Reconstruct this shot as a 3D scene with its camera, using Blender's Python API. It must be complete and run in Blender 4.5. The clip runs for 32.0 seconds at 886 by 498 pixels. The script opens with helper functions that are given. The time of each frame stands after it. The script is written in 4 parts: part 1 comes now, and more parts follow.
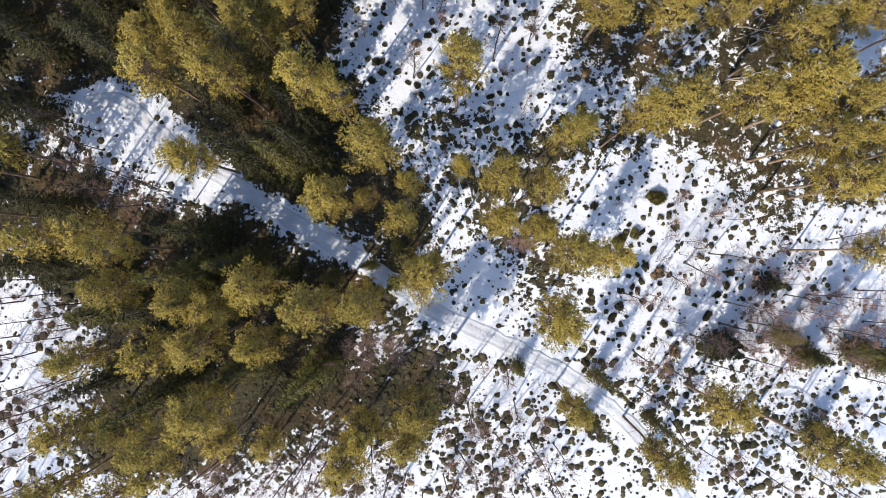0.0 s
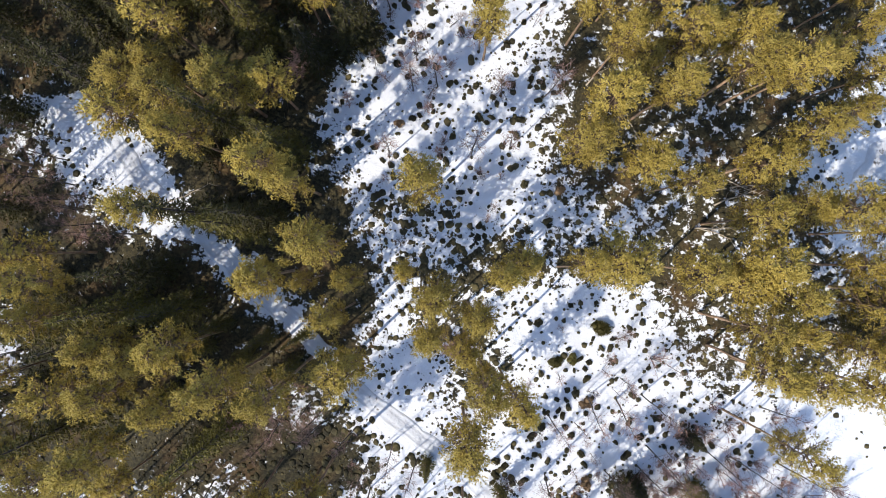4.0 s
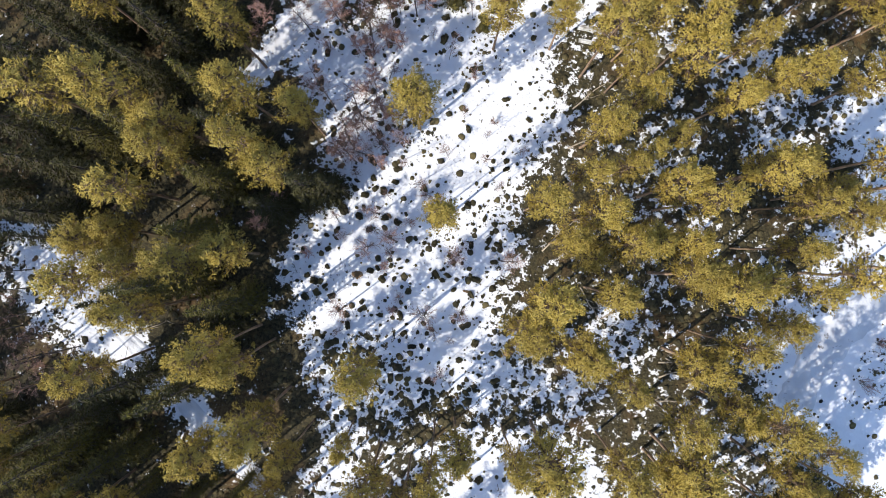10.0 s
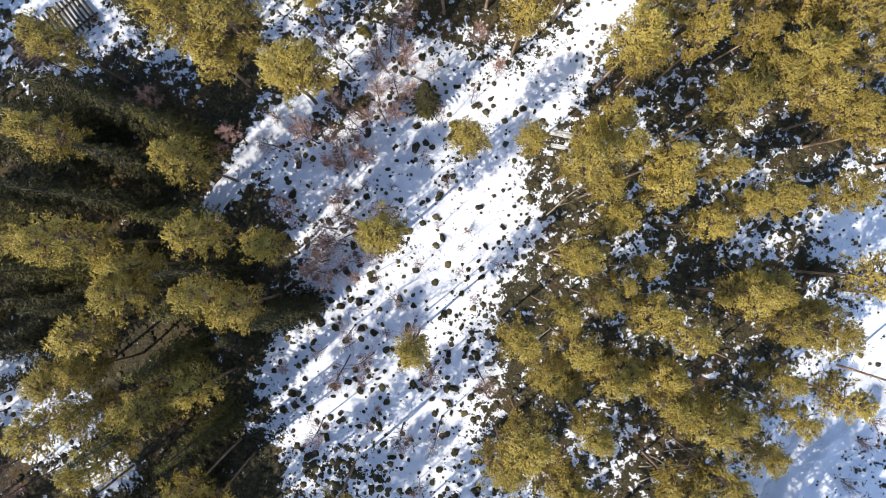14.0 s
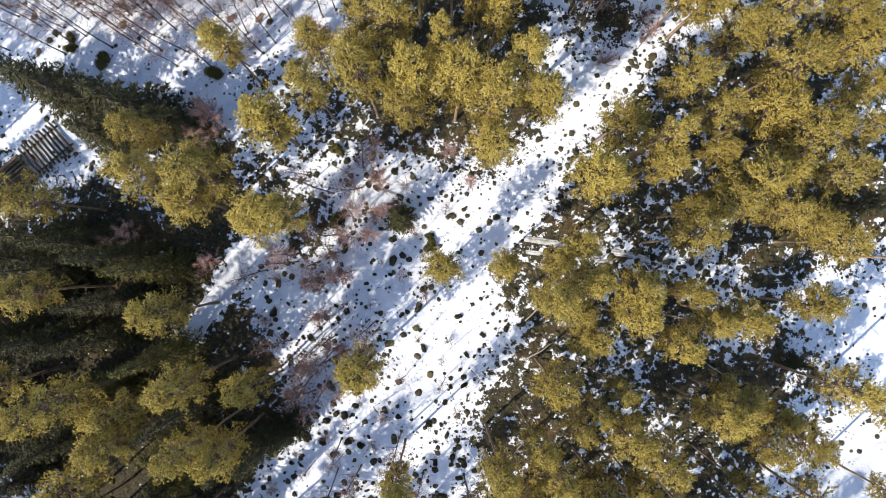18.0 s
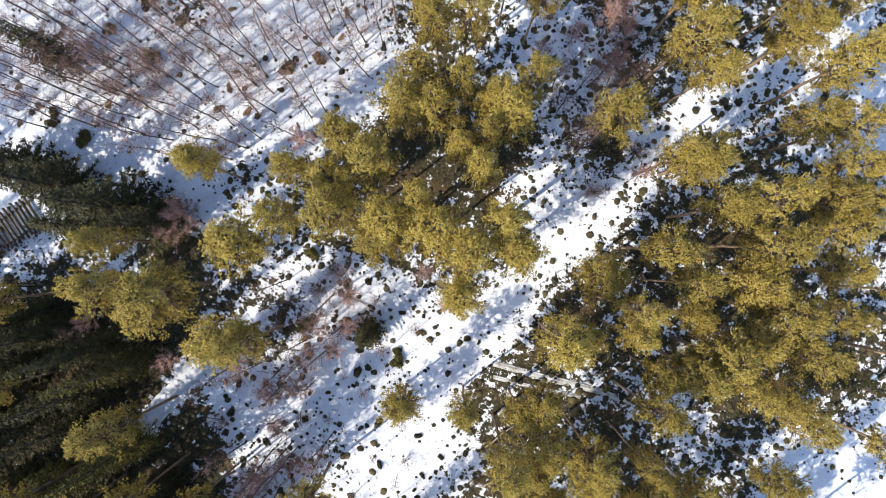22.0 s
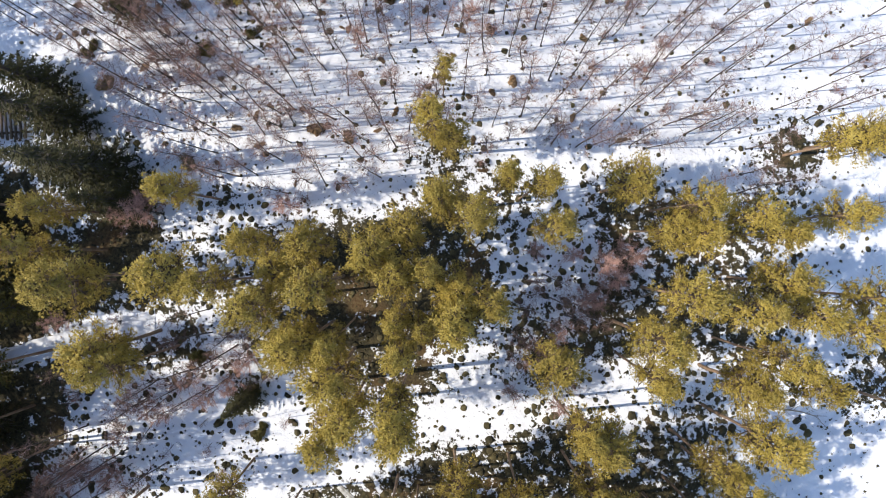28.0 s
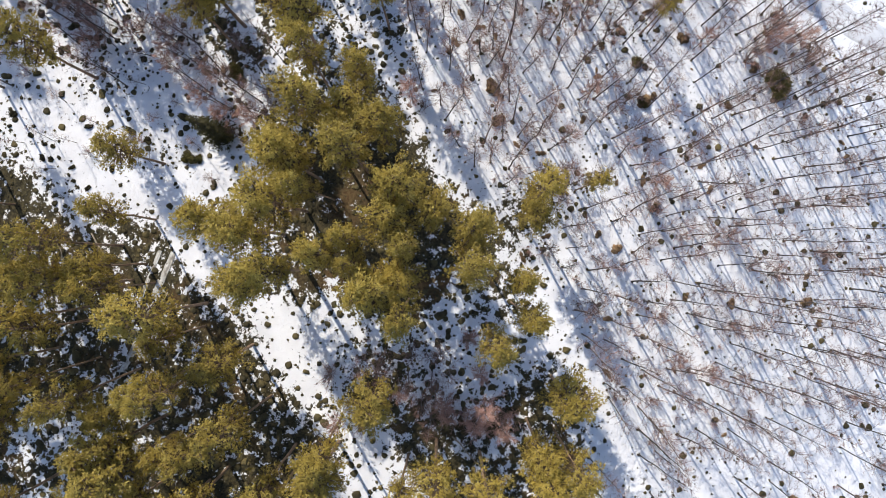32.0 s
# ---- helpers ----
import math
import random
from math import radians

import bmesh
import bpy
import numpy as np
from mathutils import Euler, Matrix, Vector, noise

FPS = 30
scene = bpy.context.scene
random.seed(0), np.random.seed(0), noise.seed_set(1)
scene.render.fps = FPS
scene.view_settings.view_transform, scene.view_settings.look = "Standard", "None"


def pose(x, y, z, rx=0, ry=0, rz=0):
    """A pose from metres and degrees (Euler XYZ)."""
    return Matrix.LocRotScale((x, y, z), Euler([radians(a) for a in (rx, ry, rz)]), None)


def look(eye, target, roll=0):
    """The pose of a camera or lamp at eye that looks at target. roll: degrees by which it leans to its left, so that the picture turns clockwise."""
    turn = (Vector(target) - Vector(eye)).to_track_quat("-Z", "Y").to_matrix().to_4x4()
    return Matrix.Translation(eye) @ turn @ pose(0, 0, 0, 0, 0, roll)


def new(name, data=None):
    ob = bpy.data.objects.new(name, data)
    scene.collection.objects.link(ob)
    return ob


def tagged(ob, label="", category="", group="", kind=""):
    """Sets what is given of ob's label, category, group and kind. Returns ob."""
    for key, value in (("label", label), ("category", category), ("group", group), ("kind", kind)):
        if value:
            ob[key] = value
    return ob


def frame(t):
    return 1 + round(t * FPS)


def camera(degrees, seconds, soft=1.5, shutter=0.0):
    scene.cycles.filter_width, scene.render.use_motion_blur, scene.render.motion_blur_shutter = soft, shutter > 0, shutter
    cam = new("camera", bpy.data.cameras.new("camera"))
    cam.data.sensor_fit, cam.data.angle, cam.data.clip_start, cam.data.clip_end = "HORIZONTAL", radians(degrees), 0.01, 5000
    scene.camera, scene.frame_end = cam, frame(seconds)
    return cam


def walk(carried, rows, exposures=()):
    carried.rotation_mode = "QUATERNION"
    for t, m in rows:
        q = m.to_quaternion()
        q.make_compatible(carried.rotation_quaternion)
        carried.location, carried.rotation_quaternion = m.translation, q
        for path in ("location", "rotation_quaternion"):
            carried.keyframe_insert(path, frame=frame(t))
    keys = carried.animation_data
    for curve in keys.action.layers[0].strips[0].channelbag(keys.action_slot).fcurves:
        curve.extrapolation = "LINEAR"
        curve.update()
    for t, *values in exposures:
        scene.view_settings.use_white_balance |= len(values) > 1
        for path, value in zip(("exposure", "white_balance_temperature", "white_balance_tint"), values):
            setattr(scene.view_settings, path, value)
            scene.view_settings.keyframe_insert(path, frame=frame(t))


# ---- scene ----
cam = camera(69, 32.0, soft=0.75)
PATH = [
    (0, pose(-3.550, 3.393, 54.654, -0.005, -0.186, 0.411)),
    (0.5, pose(-2.919, 4.292, 54.503, -0.011, -0.154, 2.151)),
    (1, pose(-2.321, 5.226, 54.388, -0.011, -0.135, 2.889)),
    (1.5, pose(-1.801, 6.151, 54.318, 0.033, -0.115, 3.548)),
    (2, pose(-1.344, 7.198, 54.294, -0.037, -0.106, 5.572)),
    (2.5, pose(-0.932, 8.228, 54.284, -0.063, -0.117, 7.490)),
    (3, pose(-0.478, 9.320, 54.220, -0.080, -0.033, 8.635)),
    (3.5, pose(-0.217, 10.433, 54.161, -0.161, -0.108, 10.886)),
    (5.5, pose(0.961, 14.547, 54.599, 0.131, 0.126, 15.871)),
    (6, pose(0.964, 15.776, 54.606, 0.016, 0.065, 15.909)),
    (6.5, pose(0.985, 16.977, 54.726, -0.046, 0.031, 16.398)),
    (7, pose(1.038, 18.123, 54.863, -0.018, 0.071, 16.809)),
    (7.5, pose(0.937, 19.181, 54.954, 0.062, -0.054, 16.987)),
    (8, pose(0.942, 20.257, 55.014, 0.134, -0.029, 17.017)),
    (8.5, pose(1.002, 21.367, 55.269, 0.240, 0.072, 17.031)),
    (9, pose(0.853, 22.557, 55.439, 0.236, -0.006, 17.124)),
    (9.5, pose(0.763, 23.722, 55.502, 0.222, -0.032, 17.257)),
    (10, pose(0.687, 24.914, 55.388, 0.228, -0.020, 17.138)),
    (10.5, pose(0.666, 26.066, 55.293, 0.259, 0.066, 16.865)),
    (11, pose(0.612, 27.268, 55.337, 0.240, 0.104, 16.781)),
    (11.5, pose(0.501, 28.551, 55.278, 0.112, 0.098, 16.691)),
    (12, pose(0.369, 29.757, 55.068, 0.096, 0.033, 16.501)),
    (12.5, pose(0.307, 30.977, 55.036, 0.066, 0.038, 16.340)),
    (13, pose(0.128, 32.307, 55.086, -0.057, -0.024, 16.202)),
    (13.5, pose(0.006, 33.666, 55.155, -0.185, -0.034, 15.995)),
    (14, pose(-0.096, 35.039, 55.177, -0.357, 0.006, 15.562)),
    (14.5, pose(-0.187, 36.273, 55.260, -0.327, -0.022, 15.203)),
    (16.5, pose(-0.528, 40.210, 55.664, 0.429, -0.212, 13.678)),
    (17, pose(-0.777, 41.342, 55.887, 0.465, -0.391, 13.379)),
    (17.5, pose(-0.788, 42.701, 55.980, 0.342, -0.339, 12.956)),
    (18, pose(-0.701, 44.192, 55.897, 0.150, -0.180, 12.703)),
    (18.5, pose(-0.657, 45.459, 55.595, 0.191, -0.060, 12.479)),
    (19, pose(-0.700, 46.944, 55.529, 0.018, -0.028, 12.201)),
    (19.5, pose(-0.682, 48.354, 55.290, -0.087, 0.053, 12.647)),
    (20, pose(-0.752, 49.601, 55.129, -0.067, 0.006, 15.564)),
    (20.5, pose(-0.787, 50.851, 55.060, -0.030, -0.022, 17.253)),
    (21, pose(-0.851, 52.182, 54.898, -0.089, -0.001, 17.538)),
    (21.5, pose(-0.938, 53.403, 54.767, -0.039, -0.025, 18.132)),
    (22, pose(-1.072, 54.635, 54.729, -0.007, -0.052, 18.581)),
    (22.5, pose(-1.262, 55.856, 54.846, 0.003, -0.103, 18.825)),
    (23, pose(-1.257, 57.297, 54.775, -0.085, 0.143, 19.114)),
    (23.5, pose(-1.246, 58.645, 54.762, -0.174, 0.391, 19.265)),
    (24, pose(-1.478, 59.721, 54.770, -0.137, 0.369, 19.286)),
    (24.5, pose(-1.657, 60.852, 54.693, -0.112, 0.444, 19.433)),
    (25, pose(-1.979, 61.875, 54.646, -0.068, 0.384, 19.508)),
    (25.5, pose(-2.268, 62.902, 54.567, -0.034, 0.380, 19.512)),
    (26, pose(-2.541, 64.016, 54.511, -0.063, 0.387, 19.549)),
    (26.5, pose(-2.846, 65.069, 54.590, -0.042, 0.331, 19.708)),
    (28.5, pose(-4.104, 66.698, 55.221, -0.269, -0.476, 68.106)),
    (29, pose(-4.046, 66.988, 55.142, -0.212, -0.320, 87.836)),
    (29.5, pose(-4.088, 67.296, 55.006, -0.181, -0.056, 106.617)),
    (30, pose(-4.024, 67.465, 54.941, -0.010, -0.018, 122.253)),
    (30.5, pose(-3.960, 67.513, 54.839, 0.166, -0.067, 130.066)),
    (31, pose(-3.990, 67.505, 54.851, 0.197, -0.040, 131.472)),
    (31.5, pose(-4.085, 67.513, 54.806, 0.208, 0.053, 126.191)),
    (32, pose(-4.112, 67.429, 54.773, 0.192, 0.141, 116.123)),
]
walk(cam, PATH, [(0.0, 0.14, 6300, 12), (5.0, 0.25, 6230, 12), (12.0, 0.35, 6200, 12), (19.0, 0.37, 6230, 12), (26.0, 0.31, 6280, 12), (29.0, 0.23, 6380, 12), (32.0, 0.07, 6430, 12)])

# ---- light ----
SUN_ELEVATION, SHADOW_HEADING = 41.0, 55.5
heading = radians(SHADOW_HEADING)
sun = new("sun", bpy.data.lights.new("sun", "SUN"))
sun.data.energy, sun.data.angle, sun.data.color = 4.4, radians(0.55), (1.0, 0.93, 0.80)
ce, se = math.cos(radians(SUN_ELEVATION)), math.sin(radians(SUN_ELEVATION))
toward_sun = Vector((-math.cos(heading) * ce, -math.sin(heading) * ce, se))
sun.matrix_world = look(toward_sun * 150, (0, 0, 0))
world = bpy.data.worlds.new("sky")
scene.world = world
world.use_nodes = True
wn = world.node_tree.nodes
sky = wn.new("ShaderNodeTexSky")
sky.sky_type, sky.sun_disc = "NISHITA", False
sky.sun_elevation = radians(SUN_ELEVATION)
sky.sun_rotation = math.atan2(toward_sun.x, toward_sun.y)
wn["Background"].inputs["Strength"].default_value = 0.19
sky.air_density, sky.dust_density, sky.ozone_density = 1.0, 0.5, 2.5
world.node_tree.links.new(sky.outputs["Color"], wn["Background"].inputs["Color"])


# ---- materials ----
def material(name, stops, rough=0.8, scale=8.0, fine=60.0, bump=0.3, vary=0.25, through_light=0.0, island=False, detail=4.0):
    """Noise-coloured surface: stops are colours along a ramp; fine grain drives the bump; each object or piece varies a little."""
    mat = bpy.data.materials.new(name)
    mat.use_nodes = True
    nt = mat.node_tree
    nodes, links = nt.nodes, nt.links
    bsdf = nodes["Principled BSDF"]
    coord = nodes.new("ShaderNodeTexCoord")
    big = nodes.new("ShaderNodeTexNoise")
    big.inputs["Scale"].default_value, big.inputs["Detail"].default_value = scale, detail
    links.new(coord.outputs["Object"], big.inputs["Vector"])
    small = nodes.new("ShaderNodeTexNoise")
    small.inputs["Scale"].default_value, small.inputs["Detail"].default_value = fine, 3.0
    links.new(coord.outputs["Object"], small.inputs["Vector"])
    ramp = nodes.new("ShaderNodeValToRGB")
    while len(ramp.color_ramp.elements) < len(stops):
        ramp.color_ramp.elements.new(0.5)
    for k, colour in enumerate(stops):
        ramp.color_ramp.elements[k].position = 0.3 + 0.4 * k / max(1, len(stops) - 1)
        ramp.color_ramp.elements[k].color = (*colour, 1)
    links.new(big.outputs["Fac"], ramp.inputs["Fac"])
    own = nodes.new("ShaderNodeNewGeometry").outputs["Random Per Island"] if island else nodes.new("ShaderNodeObjectInfo").outputs["Random"]
    spread = nodes.new("ShaderNodeMapRange")
    spread.inputs["To Min"].default_value, spread.inputs["To Max"].default_value = 1 - vary, 1 + vary
    links.new(own, spread.inputs["Value"])
    grain = nodes.new("ShaderNodeMapRange")
    grain.inputs["From Min"].default_value, grain.inputs["From Max"].default_value = 0.25, 0.75
    grain.inputs["To Min"].default_value, grain.inputs["To Max"].default_value = 0.8, 1.2
    links.new(small.outputs["Fac"], grain.inputs["Value"])
    both = nodes.new("ShaderNodeMath")
    both.operation = "MULTIPLY"
    links.new(spread.outputs["Result"], both.inputs[0])
    links.new(grain.outputs["Result"], both.inputs[1])
    tint = nodes.new("ShaderNodeVectorMath")
    tint.operation = "SCALE"
    links.new(ramp.outputs["Color"], tint.inputs[0])
    links.new(both.outputs["Value"], tint.inputs["Scale"])
    links.new(tint.outputs["Vector"], bsdf.inputs["Base Color"])
    bsdf.inputs["Roughness"].default_value = rough
    bsdf.inputs["Specular IOR Level"].default_value = 0.25
    if bump:
        relief = nodes.new("ShaderNodeBump")
        relief.inputs["Strength"].default_value, relief.inputs["Distance"].default_value = bump, 0.02
        links.new(small.outputs["Fac"], relief.inputs["Height"])
        links.new(relief.outputs["Normal"], bsdf.inputs["Normal"])
    if through_light:
        trans = nodes.new("ShaderNodeBsdfTranslucent")
        links.new(tint.outputs["Vector"], trans.inputs["Color"])
        mix = nodes.new("ShaderNodeMixShader")
        mix.inputs["Fac"].default_value = through_light
        links.new(bsdf.outputs["BSDF"], mix.inputs[1])
        links.new(trans.outputs["BSDF"], mix.inputs[2])
        links.new(mix.outputs["Shader"], nodes["Material Output"].inputs["Surface"])
    return mat


M_NEEDLE = material("pine_needles", [(0.275, 0.200, 0.036), (0.375, 0.278, 0.056), (0.455, 0.355, 0.092)], 0.65, 0.9, 9, 0, 0.18, 0.15)
M_SPRUCE = material("spruce_needles", [(0.036, 0.034, 0.010), (0.078, 0.070, 0.020)], 0.6, 1.4, 14, 0, 0.2, 0.12)
M_OLIVE = material("olive_spruce_needles", [(0.088, 0.076, 0.017), (0.17, 0.146, 0.032)], 0.65, 1.2, 10, 0, 0.2, 0.1)
M_JUNIPER = material("shrub_needles", [(0.09, 0.08, 0.022), (0.17, 0.14, 0.04)], 0.65, 2.0, 14, 0, 0.3, 0.15)
M_BARK = material("pine_bark", [(0.13, 0.095, 0.07), (0.27, 0.18, 0.115), (0.40, 0.27, 0.165)], 0.9, 1.2, 30, 0.6, 0.2)
M_LIMB = material("pine_branch_bark", [(0.075, 0.052, 0.033), (0.17, 0.115, 0.07)], 0.9, 2, 30, 0.3, 0.2)
M_GREYBARK = material("grey_bark", [(0.06, 0.05, 0.045), (0.13, 0.11, 0.10)], 0.9, 3, 40, 0.5, 0.25)
M_BIRCHBARK = material("birch_bark", [(0.045, 0.037, 0.032), (0.10, 0.083, 0.072), (0.21, 0.185, 0.165)], 0.8, 2.5, 25, 0.3, 0.3)
M_TWIG = material("birch_twigs", [(0.18, 0.105, 0.082), (0.34, 0.215, 0.17)], 0.7, 1.0, 20, 0, 0.3)
M_REDTWIG = material("red_twigs", [(0.33, 0.185, 0.145), (0.50, 0.315, 0.25)], 0.7, 1.0, 20, 0, 0.2)
M_HEATH = material("heather", [(0.018, 0.016, 0.009), (0.048, 0.04, 0.018), (0.11, 0.09, 0.034)], 0.85, 1.5, 20, 0, 0.35)
M_TUFT = material("heather_tufts", [(0.023, 0.021, 0.012), (0.066, 0.054, 0.025), (0.145, 0.115, 0.048)], 0.85, 0.6, 20, 0, 0.45, island=False)
M_SEDGE = material("dry_grass", [(0.15, 0.095, 0.05), (0.31, 0.2, 0.105)], 0.8, 2.0, 18, 0, 0.3)
M_LOG = material("log_bark", [(0.06, 0.044, 0.03), (0.155, 0.115, 0.075)], 0.85, 3, 30, 0.5, 0.25)
M_ENDGRAIN = material("cut_wood", [(0.36, 0.25, 0.14), (0.5, 0.37, 0.22)], 0.8, 12, 60, 0.2, 0.15)
M_RUT = material("packed_rut", [(0.16, 0.13, 0.09), (0.55, 0.53, 0.48), (0.72, 0.71, 0.68)], 0.75, 1.6, 9, 0.6, 0.1, detail=7.0)

M_TYRE = material("pressed_snow", [(0.42, 0.43, 0.46), (0.58, 0.59, 0.62), (0.72, 0.72, 0.74)], 0.7, 2.2, 12, 0.5, 0.1, detail=6.0)


def snow_ground(name, snow, litter, bare_from):
    """Snow over needle litter: the attribute 'thaw' says how far the snow has gone, noise gives its ragged edge."""
    mat = bpy.data.materials.new(name)
    mat.use_nodes = True
    nt = mat.node_tree
    nodes, links = nt.nodes, nt.links
    bsdf = nodes["Principled BSDF"]
    coord = nodes.new("ShaderNodeTexCoord")

    def noise_at(scale, detail, rough=0.55):
        n = nodes.new("ShaderNodeTexNoise")
        n.inputs["Scale"].default_value, n.inputs["Detail"].default_value, n.inputs["Roughness"].default_value = scale, detail, rough
        links.new(coord.outputs["Object"], n.inputs["Vector"])
        return n.outputs["Fac"]

    def ramp_of(fac, a, b, lo=0.35, hi=0.65):
        r = nodes.new("ShaderNodeValToRGB")
        r.color_ramp.elements[0].position, r.color_ramp.elements[1].position = lo, hi
        r.color_ramp.elements[0].color, r.color_ramp.elements[1].color = (*a, 1), (*b, 1)
        links.new(fac, r.inputs["Fac"])
        return r.outputs["Color"]

    thaw = nodes.new("ShaderNodeAttribute")
    thaw.attribute_name = "thaw"
    edge = nodes.new("ShaderNodeMath")
    edge.operation = "MULTIPLY_ADD"
    edge.inputs[1].default_value = 2.9
    links.new(noise_at(1.1, 8.0, 0.72), edge.inputs[0])
    specks = nodes.new("ShaderNodeMath")
    specks.operation = "MULTIPLY_ADD"
    specks.inputs[1].default_value = 0.7
    links.new(noise_at(4.5, 4.0, 0.6), specks.inputs[0])
    links.new(edge.outputs["Value"], specks.inputs[2])
    edge.inputs[2].default_value = -1.8
    total = nodes.new("ShaderNodeMath")
    total.operation = "ADD"
    links.new(thaw.outputs["Fac"], total.inputs[0])
    links.new(specks.outputs["Value"], total.inputs[1])
    mask = nodes.new("ShaderNodeMapRange")
    mask.inputs["From Min"].default_value, mask.inputs["From Max"].default_value = bare_from, bare_from + 0.09
    links.new(total.outputs["Value"], mask.inputs["Value"])
    white = ramp_of(noise_at(0.35, 3.0), snow[0], snow[1])
    brown = ramp_of(noise_at(4.0, 8.0, 0.8), litter[0], litter[1], 0.4, 0.62)
    rusty = ramp_of(noise_at(0.23, 2.0), (0.0, 0.0, 0.0), (0.06, 0.026, 0.008), 0.5, 0.72)
    warm = nodes.new("ShaderNodeMix")
    warm.data_type, warm.blend_type = "RGBA", "ADD"
    warm.inputs["Factor"].default_value = 1.0
    links.new(brown, warm.inputs["A"])
    links.new(rusty, warm.inputs["B"])
    brown = warm.outputs["Result"]
    mix = nodes.new("ShaderNodeMix")
    mix.data_type = "RGBA"
    links.new(mask.outputs["Result"], mix.inputs["Factor"])
    links.new(white, mix.inputs["A"])
    links.new(brown, mix.inputs["B"])
    links.new(mix.outputs["Result"], bsdf.inputs["Base Color"])
    bsdf.inputs["Roughness"].default_value = 0.75
    bsdf.inputs["Specular IOR Level"].default_value = 0.2
    relief = nodes.new("ShaderNodeBump")
    relief.inputs["Strength"].default_value, relief.inputs["Distance"].default_value = 0.55, 0.12
    links.new(noise_at(3.0, 6.0, 0.6), relief.inputs["Height"])
    links.new(relief.outputs["Normal"], bsdf.inputs["Normal"])
    return mat


M_SNOW = snow_ground("snow_over_litter", ((0.755, 0.755, 0.765), (0.86, 0.86, 0.86)), ((0.014, 0.013, 0.007), (0.09, 0.072, 0.032)), 0.55)
M_ROAD = snow_ground("packed_shaded_snow", ((0.57, 0.57, 0.58), (0.74, 0.74, 0.74)), ((0.16, 0.15, 0.14), (0.28, 0.26, 0.24)), 0.62)


# ---- mesh helpers ----
class Geo:
    """Collects vertices and faces for one mesh."""

    def __init__(self):
        self.v, self.f = [], []

    def tube(self, points, radii, sides=5, cap=False):
        base, n = len(self.v), len(points)
        for k, p in enumerate(points):
            d = (Vector(points[min(k + 1, n - 1)]) - Vector(points[max(k - 1, 0)])).normalized()
            a = d.orthogonal().normalized()
            b = d.cross(a)
            for s in range(sides):
                w = 2 * math.pi * s / sides
                self.v.append(tuple(Vector(p) + (a * math.cos(w) + b * math.sin(w)) * radii[k]))
        for k in range(n - 1):
            for s in range(sides):
                i, j = base + k * sides + s, base + k * sides + (s + 1) % sides
                self.f.append((i, j, j + sides, i + sides))
        if cap:
            self.f.append(tuple(base + s for s in reversed(range(sides))))
            self.f.append(tuple(base + (n - 1) * sides + s for s in range(sides)))

    def blade(self, p, d, length, width, rng, face=None):
        d = d.normalized()
        side = d.cross(face or Vector((rng.uniform(-1, 1), rng.uniform(-1, 1), rng.uniform(-1, 1))))
        side = side.normalized() * width * 0.5 if side.length > 1e-4 else Vector((width * 0.5, 0, 0))
        i = len(self.v)
        self.v += [tuple(p - side), tuple(p + side), tuple(p + d * length)]
        self.f.append((i, i + 1, i + 2))

    def lump(self, x, y, z, r, h, rng, sides=6):
        """A low uneven mound, longer one way than the other."""
        i = len(self.v)
        long, turn = rng.uniform(1.0, 1.3), rng.uniform(0, 3.14)
        for k in range(sides):
            w = 2 * math.pi * (k + rng.uniform(-0.25, 0.25)) / sides
            q = r * rng.uniform(0.75, 1.2) * (1.0 / long + (long - 1.0 / long) * abs(math.cos(w - turn)))
            self.v.append((x + math.cos(w) * q, y + math.sin(w) * q, z - 0.05))
        for k in range(sides):
            w, q = 2 * math.pi * (k + 0.5) / sides, r * rng.uniform(0.5, 0.75)
            self.v.append((x + math.cos(w) * q, y + math.sin(w) * q, z + h * rng.uniform(0.6, 0.9)))
        self.v.append((x, y, z + h))
        for k in range(sides):
            n = (k + 1) % sides
            self.f += [(i + k, i + n, i + sides + k), (i + n, i + sides + n, i + sides + k), (i + sides + k, i + sides + n, i + 2 * sides)]

    def mesh(self, name, mat, smooth=False):
        me = bpy.data.meshes.new(name)
        me.from_pydata(self.v, [], self.f)
        me.materials.append(mat)
        if smooth:
            me.shade_smooth()
        me.update()
        return me


def ball(rng):
    while True:
        p = Vector((rng.uniform(-1, 1), rng.uniform(-1, 1), rng.uniform(-1, 1)))
        if 0.02 < p.length < 1:
            return p


def part(name, mesh, parent, label=""):
    ob = new(name, mesh)
    ob.parent = parent
    return tagged(ob, label) if label else ob


# ---- the lie of the land ----
def land(x, y):
    """Height of the ground."""
    return 0.35 * noise.noise((x * 0.05, y * 0.05, 3.1)) + 0.10 * noise.noise((x * 0.22, y * 0.22, 7.7)) + 0.05 * noise.noise((x * 0.7, y * 0.7, 1.3))


# groves of Scots pines: x, y, height, crown radius; some western ones become darker spruces
GROVES = []
GROVES.append([
    (-10.1, -11.0, 14.8, 1.71), (12.0, -10.7, 14.5, 1.62), (23.1, -10.1, 16.0, 1.95), (-26.6, -9.6, 10.0, 2.03),
    (-22.5, -9.3, 16.0, 1.61), (-5.7, -9.0, 15.0, 1.61), (-9.0, -8.9, 14.3, 1.41), (17.2, -7.9, 10.7, 1.80),
    (6.3, -7.8, 11.8, 1.37), (-24.1, -7.6, 16.1, 1.88), (-4.7, -7.5, 15.4, 1.70), (-19.9, -7.3, 15.5, 2.15),
    (-29.6, -6.9, 11.8, 1.56), (-13.2, -6.2, 16.0, 1.61), (-18.8, -5.9, 10.1, 1.82), (-28.3, -4.2, 14.4, 1.41),
    (-15.5, -3.4, 15.1, 1.61),
])
